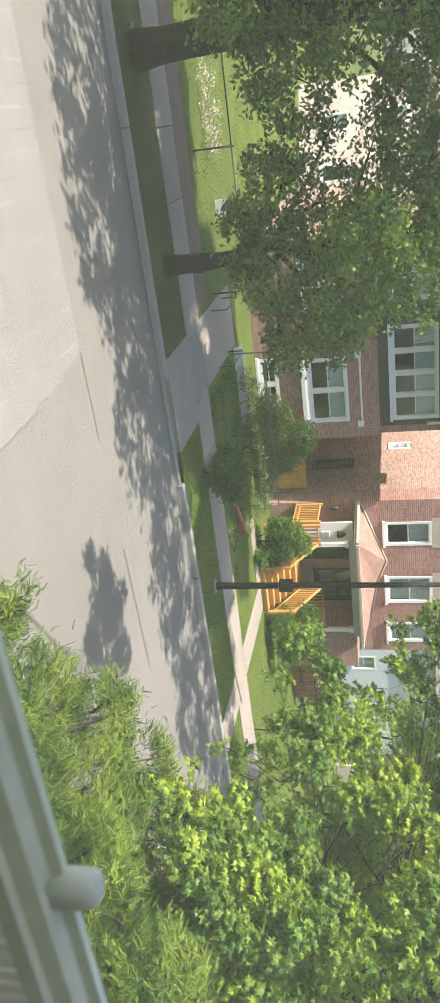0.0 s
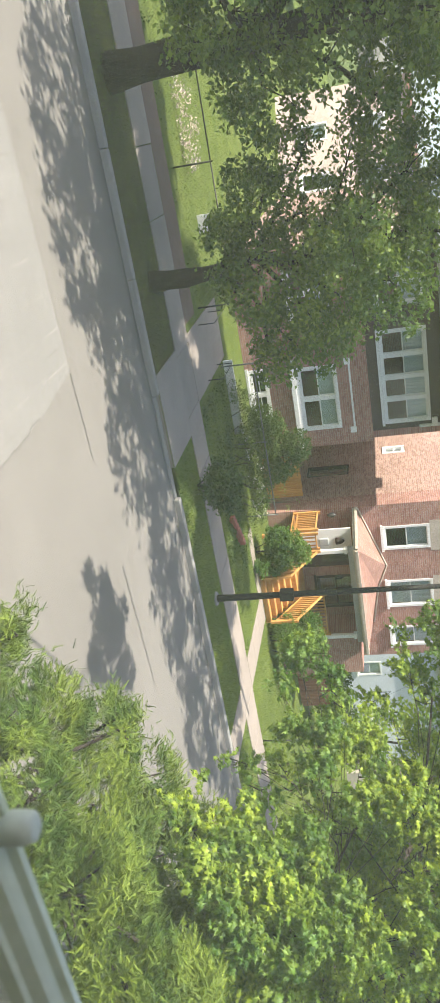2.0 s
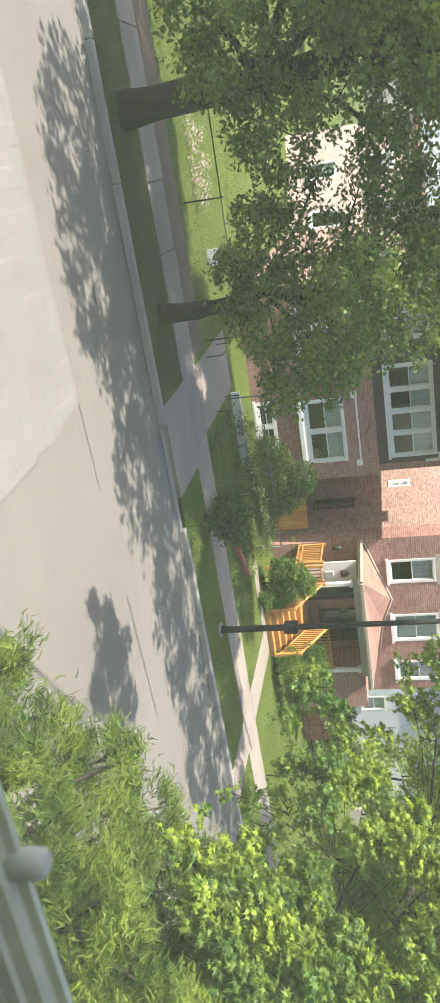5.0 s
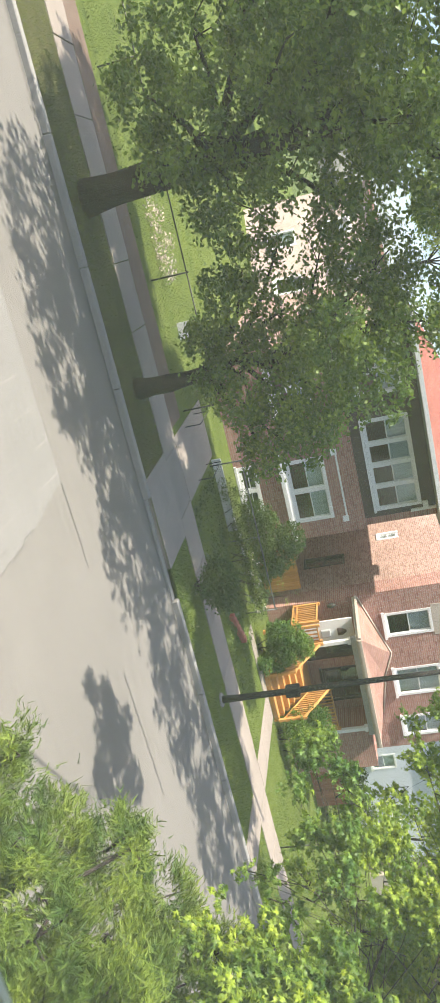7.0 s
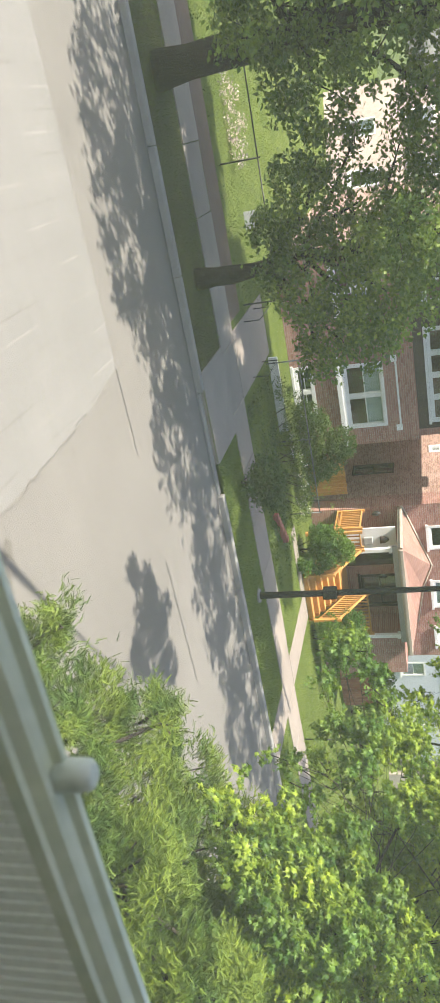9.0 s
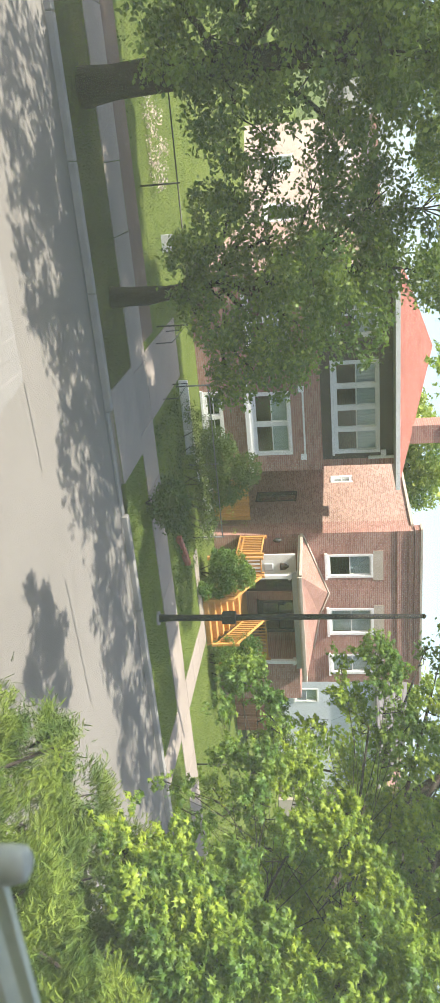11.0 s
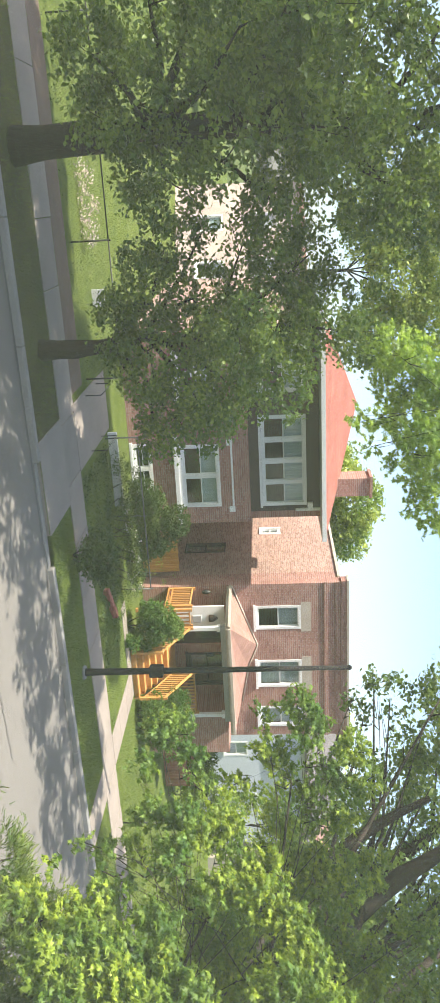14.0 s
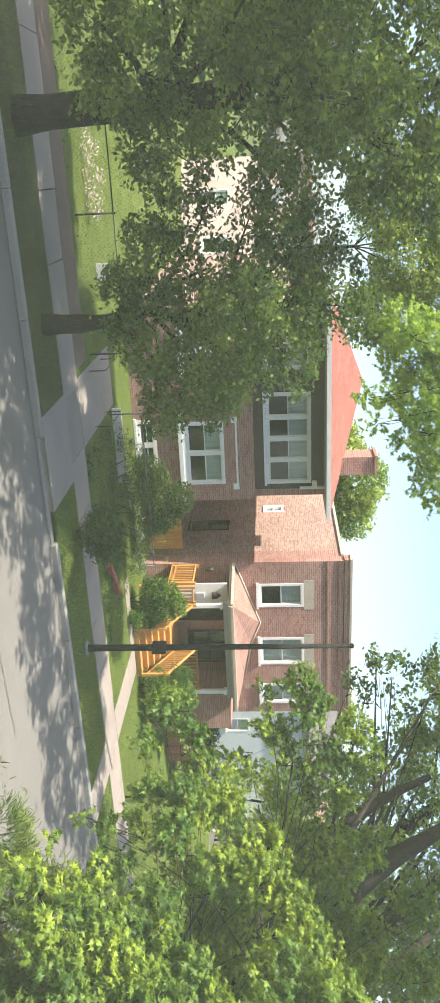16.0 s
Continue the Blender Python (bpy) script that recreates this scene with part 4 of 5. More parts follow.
chain_fence("chain_link_fence", [(-9, 21.0), (0.95, 21.0), (4.4, 21.0)], 0.95, "black chain-link fence before the lawn", 2.5, M_IRON)
chain_fence("chain_link_fence", [(6.5, 22.6), (11.4, 22.6)], 0.95, "grey chain-link fence overgrown with flowers", 2.0)

wf = thing("board_fence", (12.2, 25, 0.1), "honey-stained board fence between the houses", "fence")
for i in range(11):
    bm = bmesh.new()
    a = 11.3 + i * 0.145
    bx(bm, a + 0.004, a + 0.139, 26.9, 26.925, 0.12, 1.42 + 0.01 * (i % 3))
    piece("board", bm, M_ORANGE, wf)
for z in (0.4, 1.15):
    bm = bmesh.new()
    bx(bm, 11.3, 12.9, 26.926, 26.97, z, z + 0.09)
    piece("rail", bm, M_ORANGE, wf)
bf = thing("board_fence", (22, 27, 0.1), "brown board fence beside the lawn", "fence")
for i in range(22):
    bm = bmesh.new()
    a = 19.75 + i * 0.145
    bx(bm, a + 0.004, a + 0.139, 27.3, 27.325, 0.12, 1.36)
    piece("board", bm, M_BROWN, bf)
for z in (0.4, 1.1):
    bm = bmesh.new()
    bx(bm, 19.75, 22.93, 27.326, 27.37, z, z + 0.09)
    piece("rail", bm, M_BROWN, bf)
sp = thing("sign_post", (17.6, 18.8, 0.1), "thin dark metal post by the sidewalk", "post")
bm = bmesh.new()
tube(bm, [(17.6, 19.35, 0.1), (17.6, 19.35, 1.2)], [0.022, 0.022], 8)
piece("post", bm, M_IRON, sp)
for x in (4.75, 6.25):
    hr = thing("hand_rail", (x, 21.5, 0.1), "black iron handrail along the concrete walk", "railing", "walk handrails")
    bm = bmesh.new()
    tube(bm, [(x, 20.6, 0.12), (x, 20.6, 0.55), (x, 22.0, 0.58), (x, 22.0, 0.12)], [0.014] * 4, 7)
    piece("rail", bm, M_IRON, hr)

ys = thing("yard_sign", (2.45, 22.0, 0.1), "small white yard sign on wire legs in the grass", "sign")
bm = bmesh.new()
soft_box(bm, 2.22, 2.68, 22.0, 22.02, 0.28, 0.62, 0.006)
piece("board", bm, M_WHITE, ys)
for x in (2.3, 2.6):
    bm = bmesh.new()
    tube(bm, [(x, 22.01, 0.08), (x, 22.01, 0.279)], [0.006, 0.006], 6)
    piece("leg", bm, M_GALV, ys)
gb = thing("garden_border", (7, 23, 0.1), "low white painted garden border", "border")
for i in range(3):
    bm = bmesh.new()
    soft_box(bm, 6.45 + i * 0.78, 7.21 + i * 0.78, 23.0, 23.09, 0.08, 0.38, 0.01)
    piece("board", bm, M_WHITE, gb)

# ---- planting ----
bed = tagged(sheet("soil_bed", -12, 4.4, 19.2, 20.4, 0.125, M_SOIL, 6, 1), "brown soil strip along the sidewalk", "soil bed", kind="structure")
edge = thing("brick_edging", (10.7, 20.3, 0.1), "low pile of red garden bricks", "bricks")
for i in range(14):
    bm = bmesh.new()
    a, b, z = 10.15 + (i % 7) * 0.19, 20.1 + (i % 7) * 0.13, 0.12 + 0.085 * (i // 7)
    soft_box(bm, a, a + 0.18, b, b + 0.16, z, z + 0.08, 0.008)
    piece("brick", bm, M_REDBRICK, edge)

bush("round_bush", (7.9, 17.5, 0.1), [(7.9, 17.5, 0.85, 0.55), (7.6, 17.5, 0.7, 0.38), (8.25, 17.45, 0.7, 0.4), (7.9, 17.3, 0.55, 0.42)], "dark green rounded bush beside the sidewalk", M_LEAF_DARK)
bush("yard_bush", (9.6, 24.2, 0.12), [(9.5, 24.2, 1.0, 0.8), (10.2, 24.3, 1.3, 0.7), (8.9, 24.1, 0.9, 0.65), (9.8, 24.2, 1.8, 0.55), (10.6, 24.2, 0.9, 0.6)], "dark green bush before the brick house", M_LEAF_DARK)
bush("round_bush", (13.0, 23.2, 0.12), [(13.0, 23.2, 1.15, 0.72), (13.3, 23.1, 0.7, 0.55), (12.6, 23.2, 0.8, 0.5), (13.1, 23.1, 1.6, 0.4)], "bright green leafy bush beside the porch stairs", M_LEAF_BUSH, 760, 18, 0.045, 0.075)
bush("low_bush", (13.2, 22.4, 0.12), [(13.2, 22.4, 0.35, 0.3)], "small clipped green bush", M_LEAF_BUSH)
bush("shrub", (16.2, 23.0, 0.12), [(16.1, 23.0, 0.8, 0.65), (16.6, 23.1, 1.1, 0.65), (16.0, 23.3, 1.5, 0.5), (17.2, 23.1, 0.9, 0.7), (16.7, 23.0, 1.75, 0.45)], "broad green shrub by the stairs", M_LEAF_BUSH, 620)
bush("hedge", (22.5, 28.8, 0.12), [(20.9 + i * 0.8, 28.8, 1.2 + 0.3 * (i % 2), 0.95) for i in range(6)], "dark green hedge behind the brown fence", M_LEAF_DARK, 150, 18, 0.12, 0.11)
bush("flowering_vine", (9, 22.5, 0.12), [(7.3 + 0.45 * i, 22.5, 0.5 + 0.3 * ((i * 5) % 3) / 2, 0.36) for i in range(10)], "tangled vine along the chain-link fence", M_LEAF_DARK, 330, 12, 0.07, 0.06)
fl = bush("white_flowers", (9.5, 22.35, 0.12), [(8.8 + 0.32 * i, 22.3, 0.55 + 0.15 * (i % 3), 0.24) for i in range(8)], "white flowers along the chain-link fence", M_FLOWER, 60, 7, 0.05, 0.055)
bush("white_flowers", (0, 22.4, 0.12), [(-0.8 + 0.3 * i, 22.4, 0.26 + 0.1 * (i % 2), 0.3) for i in range(7)], "pale lilac blossom bed on the lawn", M_LILAC, 130, 9, 0.07, 0.07)
bush("low_plants", (1.0, 20.6, 0.12), [(-6 + 0.75 * i, 20.55, 0.25, 0.3) for i in range(14)], "ragged low plants along the fence", M_LEAF_DARK, 40, 10, 0.08, 0.06)
bush("yellow_shrub", (12.0, 24.8, 0.12), [(11.9, 24.8, 0.9, 0.4), (12.1, 24.8, 1.3, 0.3), (11.6, 24.8, 0.6, 0.4)], "thin yellow-green shrub before the board fence", M_LEAF_FAR, 35, 8, 0.08, 0.07)

# low cover; its dark leaves stand in for missing yard shade
n = 9000
c = np.stack([RNG.uniform(6.6, 12.2, n), RNG.uniform(19.3, 22.4, n), 0.12 + np.abs(RNG.normal(0, 0.05, n))], 1)
keep = np.sin(c[:, 0] * 3.1) + np.sin(c[:, 1] * 4.3 + c[:, 0]) + RNG.normal(0, 0.5, n) > 0.1
tagged(cloud_mesh("ground_cover", c[keep], RNG.uniform(0.05, 0.1, keep.sum()), *LEAF_SMALL, M_LEAF_DARK, 1.0), "leafy ground cover coloured dark for the front yard's shade", "ground cover", kind="stuff")

# ---- street trees across the road ----
LOBES_A = [(-3.4, 16.3, 3.0, 1.3), (-1.6, 15.8, 2.7, 1.1), (-0.3, 16.0, 3.1, 1.0), (-2.6, 15.6, 4.6, 1.5), (-0.9, 15.4, 4.9, 1.4), (0.3, 16.0, 5.2, 0.9),
           (-3.8, 16.4, 6.3, 1.6), (-1.9, 15.8, 6.6, 1.6), (-0.2, 16.2, 7.0, 1.3), (-3.0, 16.6, 8.3, 1.6), (-1.0, 16.6, 8.6, 1.5), (0.4, 17.0, 8.0, 0.9),
           (-5.2, 16.5, 4.6, 1.5), (-1.8, 17.9, 6.0, 1.7), (-0.9, 14.4, 6.0, 0.9), (-3.0, 13.9, 5.6, 1.2), (-1.2, 15.9, 2.0, 0.6), (-2.4, 16.0, 2.0, 0.8),
           (-2.5, 18.8, 5.0, 1.5), (-4.6, 18.6, 6.0, 1.6), (-0.8, 19.0, 6.6, 1.2)]
# unseen high lobes, added to cast shade on road, sidewalk and yard
SHADE_A = [(-9.0, 13.4, 9.6, 1.5), (-7.2, 12.8, 10.2, 1.5), (-5.6, 13.6, 10.6, 1.4), (-4.0, 12.9, 10.6, 1.4), (-2.4, 13.8, 11.2, 1.4), (-0.8, 12.9, 11.0, 1.2),
          (0.8, 13.6, 11.4, 1.3), (2.2, 13.0, 11.2, 1.1), (3.6, 13.8, 11.6, 1.1), (-0.4, 16.0, 12.0, 1.5), (2.0, 15.6, 11.8, 1.3),
          (5.2, 14.0, 11.8, 0.9), (-1.2, 17.8, 11.5, 1.3), (1.0, 17.2, 11.6, 1.2), (3.4, 16.0, 11.6, 1.0), (-3.2, 20.8, 10.9, 1.5), (6.6, 14.2, 11.8, 0.8)]
SHADE_A += [(-5.0, 20.0, 10.6, 1.4), (-2.5, 19.8, 11.0, 1.4), (0.0, 20.2, 11.5, 1.4), (2.0, 19.6, 11.6, 1.1), (-1.2, 21.6, 11.0, 1.2), (-3.8, 22.0, 10.4, 1.2), (-11.0, 18.4, 9.6, 1.5), (-9.2, 18.9, 10.0, 1.4), (-7.4, 18.4, 10.2, 1.3)]
SHADE_A = [(x + 0.18 * z, y - 0.06 * z, z, r) for x, y, z, r in SHADE_A]
SHADE_A += [(-0.6, 18.4, 11.2, 1.3), (0.9, 18.8, 11.4, 1.3), (2.1, 19.4, 11.4, 1.1), (0.6, 20.6, 11.4, 1.2), (2.4, 21.0, 11.2, 0.9)]
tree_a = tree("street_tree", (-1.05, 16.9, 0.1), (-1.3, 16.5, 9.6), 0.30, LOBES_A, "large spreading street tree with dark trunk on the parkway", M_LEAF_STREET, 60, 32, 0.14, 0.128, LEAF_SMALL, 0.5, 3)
# added shade crown: denser where its shadow lands past the curb
over_walk = [q for q in SHADE_A if q[1] + 0.15 * q[2] > 17.0]
c = np.concatenate((clumps(over_walk, 90, 22, 0.15), clumps([q for q in SHADE_A if q not in over_walk], 50, 15, 0.15)))
shade_crown = cloud_mesh("crown", c, 0.19 * RNG.uniform(0.65, 1.25, len(c)), *LEAF_SMALL, M_LEAF_STREET, 0.5)
shade_crown["kind"] = "stuff"
under(shade_crown, tree_a)
piece("limb", limbs((-1.3, 16.5, 8.4), (-1.2, 16.3, 10.4), 0.17, SHADE_A, seed=4, high=True), M_BARK, tree_a)
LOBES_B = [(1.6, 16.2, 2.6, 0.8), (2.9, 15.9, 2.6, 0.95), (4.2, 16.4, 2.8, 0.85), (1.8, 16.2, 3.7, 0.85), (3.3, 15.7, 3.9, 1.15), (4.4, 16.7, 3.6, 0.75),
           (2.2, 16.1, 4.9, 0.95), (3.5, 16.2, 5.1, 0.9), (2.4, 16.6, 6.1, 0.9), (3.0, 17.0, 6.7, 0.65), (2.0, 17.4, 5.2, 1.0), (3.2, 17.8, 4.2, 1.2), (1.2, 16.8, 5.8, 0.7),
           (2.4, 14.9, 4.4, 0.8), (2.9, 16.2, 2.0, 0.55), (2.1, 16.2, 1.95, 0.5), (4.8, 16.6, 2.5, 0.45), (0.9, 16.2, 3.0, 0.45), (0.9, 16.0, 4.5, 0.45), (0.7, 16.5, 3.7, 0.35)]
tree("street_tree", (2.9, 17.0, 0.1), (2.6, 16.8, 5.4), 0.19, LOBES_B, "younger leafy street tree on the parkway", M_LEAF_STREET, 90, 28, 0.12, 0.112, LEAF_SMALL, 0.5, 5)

LOBES_D = [(18.0, 17.0, 3.6, 1.0), (20.4, 17.0, 3.2, 1.2), (19.2, 17.0, 5.0, 1.4), (18.0, 17.0, 6.6, 1.1), (16.4, 17.0, 7.7, 1.0), (16.0, 17.0, 5.4, 0.7), (14.8, 17.0, 8.8, 0.9), (20.4, 17.0, 7.8, 1.5), (21.6, 16.8, 5.8, 1.4),
           (18.0, 17.0, 9.2, 1.3), (13.8, 17.0, 9.6, 0.7), (16.0, 17.4, 10.2, 1.2), (22.2, 17.0, 9.5, 1.5), (19.6, 15.2, 5.8, 1.2), (22.6, 16.5, 3.6, 1.3), (20.0, 17.5, 11.0, 1.6)]
LOBES_D += [(12.7, 17.0, 9.7, 0.8), (11.9, 17.0, 8.8, 0.5), (13.3, 17.0, 8.3, 0.6), (12.2, 17.0, 10.9, 0.8), (14.8, 17.0, 7.2, 0.55), (14.0, 16.8, 6.4, 0.4), (15.2, 16.6, 6.2, 0.5), (14.4, 17.2, 10.6, 0.9)]
tree_d = tree("street_tree", (20.6, 16.9, 0.1), (20.2, 16.9, 7.4), 0.34, LOBES_D, "broad dark street tree further along the parkway", M_LEAF_STREET, 56, 28, 0.14, 0.15, LEAF_SMALL, 0.5, 6)
bm = bmesh.new()
tube(bm, [(20.3, 16.9, 4.6), (18.9, 16.9, 6.0), (17.4, 16.9, 7.2), (16.0, 16.9, 8.5), (14.4, 16.9, 10.0)], [0.26, 0.24, 0.21, 0.17, 0.08], 10)
piece("limb", bm, M_BARK, tree_d)
LOBES_E = [(10.64, 15.45, 7.36, 0.62), (11.14, 14.97, 8.01, 0.82), (11.74, 14.66, 7.18, 0.54), (12.07, 14.22, 8.06, 0.82), (12.38, 14.09, 7.40, 0.51), (12.80, 13.52, 8.23, 0.74), (10.96, 15.31, 6.79, 0.27), (10.30, 15.43, 8.60, 0.67), (13.16, 11.89, 7.45, 0.56),
           (12.87, 12.09, 7.96, 0.42), (12.18, 13.03, 6.57, 0.37), (12.47, 12.81, 6.04, 0.56), (13.35, 11.77, 6.95, 0.63), (13.11, 12.14, 6.24, 0.42), (13.70, 11.23, 7.60, 0.85), (14.06, 10.97, 6.62, 0.70), (10.69, 15.53, 6.52, 0.21), (10.43, 15.64, 7.03, 0.30)]
# lobes added out of view to keep sun off the heavy limbs
SHADE_E = [(9.5, 11.5, 11.2, 1.2), (10.5, 12.0, 11.0, 1.2), (10.2, 10.6, 11.4, 1.2), (8.8, 12.4, 11.2, 1.0), (11.4, 11.4, 11.6, 1.2), (9.4, 13.2, 11.4, 1.0)]
tree_e = tree("street_tree", (13.9, 4.8, 0.0), (13.3, 10.6, 5.2), 0.40, LOBES_E + SHADE_E, "big dark tree with heavy limbs leaning over the street", M_LEAF_STREET, 36, 26, 0.13, 0.14, LEAF_SMALL, 0.5, 7, 2)
bm = bmesh.new()
tube(bm, [(13.4, 9.6, 4.4), (13.2, 11.0, 5.4), (12.98, 11.57, 5.95), (12.62, 11.89, 6.59), (12.32, 12.10, 7.14), (12.06, 12.25, 7.70), (11.64, 12.46, 8.45)], [0.30, 0.27, 0.24, 0.21, 0.18, 0.14, 0.08], 12)
tube(bm, [(13.2, 10.9, 5.0), (12.7, 11.9, 5.3), (12.22, 12.39, 5.76), (11.87, 12.65, 6.40), (11.56, 12.85, 7.07), (11.25, 12.98, 7.79)], [0.22, 0.18, 0.15, 0.12, 0.09, 0.06], 12)
piece("limb", bm, M_BARK, tree_e)

# ---- maple and cedar on this side of the road ----
SHOOTS_LOW = [(4.42, 5.99, 3.86, 0.13), (4.60, 5.90, 4.10, 0.14), (4.35, 6.06, 3.97, 0.10), (4.52, 5.64, 3.73, 0.10), (4.67, 5.26, 3.84, 0.14), (4.64, 5.08, 4.16, 0.21), (4.66, 4.77, 4.10, 0.13), (4.82, 5.21, 4.40, 0.20), (4.85, 4.62, 4.37, 0.17),
              (4.95, 4.82, 4.58, 0.19), (4.90, 4.88, 4.80, 0.14), (4.92, 4.57, 4.74, 0.19), (5.04, 4.44, 4.94, 0.20), (5.01, 4.16, 5.04, 0.16), (4.98, 3.88, 4.88, 0.23), (5.10, 4.05, 5.15, 0.16), (4.93, 4.69, 3.65, 0.10)]
SHOOTS_NEAR = [(4.67, 4.16, 4.00, 0.17), (4.73, 3.95, 4.10, 0.12), (4.71, 3.80, 4.01, 0.21), (4.55, 3.60, 3.75, 0.27), (4.52, 3.89, 3.53, 0.20), (4.53, 4.19, 3.54, 0.15), (4.60, 3.87, 3.79, 0.17), (4.81, 3.72, 4.23, 0.19), (4.58, 3.36, 3.64, 0.28),
               (4.66, 3.36, 3.98, 0.28), (4.79, 3.43, 4.36, 0.23), (4.99, 3.53, 4.83, 0.24), (4.94, 3.59, 5.20, 0.22), (4.29, 3.49, 3.45, 0.18), (4.38, 3.95, 3.27, 0.12), (4.28, 4.01, 3.16, 0.10)]
SHOOTS_HIGH = [(4.76, 6.82, 5.08, 0.20), (5.00, 6.65, 5.17, 0.22), (5.08, 6.58, 4.80, 0.16), (5.20, 6.71, 5.61, 0.19), (5.36, 6.62, 4.91, 0.18), (5.40, 6.57, 5.35, 0.18), (4.85, 6.75, 5.30, 0.13), (4.82, 6.78, 4.73, 0.08), (5.57, 6.44, 5.16, 0.18),
               (5.43, 6.51, 5.72, 0.20), (5.53, 6.19, 5.45, 0.20), (5.54, 6.46, 4.59, 0.13), (5.47, 6.51, 4.40, 0.13), (5.20, 6.19, 4.12, 0.15), (5.36, 6.07, 4.36, 0.14)]
DEEP = [(6.91, 7.11, 4.96, 0.43), (7.13, 6.87, 5.38, 0.47), (6.90, 7.81, 4.90, 0.29), (6.87, 6.35, 3.81, 0.30), (7.84, 6.81, 4.14, 0.49), (8.21, 6.38, 4.37, 0.58), (7.85, 6.83, 5.23, 0.49), (8.03, 6.58, 5.79, 0.40), (7.73, 6.82, 6.37, 0.30),
        (8.20, 6.26, 6.30, 0.35), (8.41, 6.11, 5.47, 0.66), (8.15, 5.62, 4.33, 0.63), (7.73, 7.65, 5.90, 0.34), (6.56, 6.65, 3.66, 0.22), (6.09, 6.34, 3.41, 0.16), (5.91, 6.16, 3.13, 0.11), (5.84, 6.17, 2.94, 0.08), (6.06, 6.02, 3.14, 0.10)]
SHOOTS_LEFT = [(4.48, 3.77, 3.33, 0.13), (4.64, 3.63, 3.47, 0.14), (4.78, 3.49, 3.59, 0.15), (4.92, 3.29, 3.61, 0.17), (4.55, 4.05, 3.45, 0.09), (4.43, 4.41, 3.24, 0.05), (4.46, 4.10, 3.31, 0.07), (5.19, 3.32, 3.80, 0.22), (5.39, 3.46, 4.11, 0.20), (5.60, 3.91, 4.33, 0.11), (5.89, 3.86, 4.55, 0.10)]
UNDER = [(5.86, 4.25, 3.08, 0.29), (6.11, 3.94, 3.21, 0.35), (5.66, 3.77, 3.01, 0.27), (6.46, 3.92, 3.69, 0.36), (7.10, 4.55, 4.33, 0.39), (7.16, 4.48, 4.87, 0.39), (7.72, 5.77, 4.52, 0.45), (7.50, 6.01, 4.00, 0.38), (7.81, 5.66, 4.90, 0.38), (7.26, 6.32, 4.27, 0.30), (6.69, 5.07, 3.87, 0.33)]
# unseen lobes added overhead to shade the inner boughs
SHADE_M = [(3.7, 5.4, 8.8, 0.7), (4.6, 5.2, 9.0, 0.9), (5.8, 5.6, 9.2, 0.9), (4.0, 6.4, 9.0, 0.8), (5.2, 6.6, 9.2, 0.9), (6.6, 6.4, 9.4, 0.9), (4.6, 7.5, 9.2, 0.8), (6.0, 7.6, 9.4, 0.9), (7.2, 5.2, 9.4, 0.9), (4.2, 4.4, 9.0, 0.7), (3.7, 3.6, 9.0, 0.8), (4.8, 3.6, 9.2, 0.9), (5.9, 4.2, 9.3, 0.9)]
maple = thing("maple_tree", (7.9, 4.4, 0.0), "bright green maple reaching over the street", "tree")
piece("trunk", limbs((7.9, 4.4, 0.0), (7.0, 4.9, 6.8), 0.24, SHADE_M, seed=9, high=True), M_BARK, maple)
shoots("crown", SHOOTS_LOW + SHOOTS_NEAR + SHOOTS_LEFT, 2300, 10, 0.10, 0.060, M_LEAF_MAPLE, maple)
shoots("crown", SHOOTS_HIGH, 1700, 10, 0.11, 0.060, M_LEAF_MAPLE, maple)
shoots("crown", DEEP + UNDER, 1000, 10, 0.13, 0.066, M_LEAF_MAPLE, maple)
shoots("crown", SHADE_M, 190, 9, 0.3, 0.15, M_LEAF_MAPLE, maple)
piece("bough", limbs((7.4, 4.7, 3.4), (5.1, 4.6, 4.3), 0.024, SHOOTS_LOW, twig=0.004, wobble=0.05, seed=12, high=2), M_BARK, maple)
piece("bough", limbs((7.6, 4.5, 2.6), (4.9, 3.7, 3.9), 0.024, SHOOTS_NEAR, twig=0.004, wobble=0.05, seed=13, high=2), M_BARK, maple)
piece("bough", limbs((7.2, 4.8, 4.6), (5.4, 6.5, 5.0), 0.022, SHOOTS_HIGH, twig=0.004, wobble=0.05, seed=14, high=2), M_BARK, maple)
piece("bough", limbs((7.6, 4.7, 3.0), (7.9, 6.6, 5.2), 0.045, DEEP, twig=0.006, wobble=0.05, seed=15, high=2), M_BARK, maple)
LOBES_N = [(1.80, 9.55, 6.36, 0.23), (2.04, 9.94, 6.72, 0.29), (2.27, 9.55, 6.96, 0.36), (2.67, 9.90, 6.66, 0.33), (2.38, 10.06, 6.38, 0.18), (2.71, 8.95, 6.79, 0.34), (2.84, 8.90, 6.40, 0.16), (3.55, 9.98, 6.88, 0.29), (3.37, 9.03, 6.92, 0.23), (2.59, 9.40, 5.98, 0.11), (2.92, 10.52, 6.44, 0.17), (3.78, 9.25, 6.85, 0.19), (3.90, 9.87, 6.71, 0.11), (2.89, 9.50, 7.21, 0.32), (2.37, 9.91, 7.27, 0.33), (2.84, 9.18, 6.07, 0.08)]
maple_n = thing("maple_tree", (-6.0, 4.2, 0.0), "tall maple with a branch drooping over the street", "tree")
bm = bmesh.new()
tube(bm, [(-6.0, 4.2, 0.0), (-5.8, 4.3, 1.5), (-5.0, 4.7, 5.5), (-3.2, 5.4, 9.2), (-1.2, 6.6, 9.3), (0.8, 7.6, 8.4), (2.0, 8.2, 7.4)], [0.34, 0.27, 0.22, 0.10, 0.03, 0.024, 0.016], 10)
piece("trunk", bm, M_BARK, maple_n)
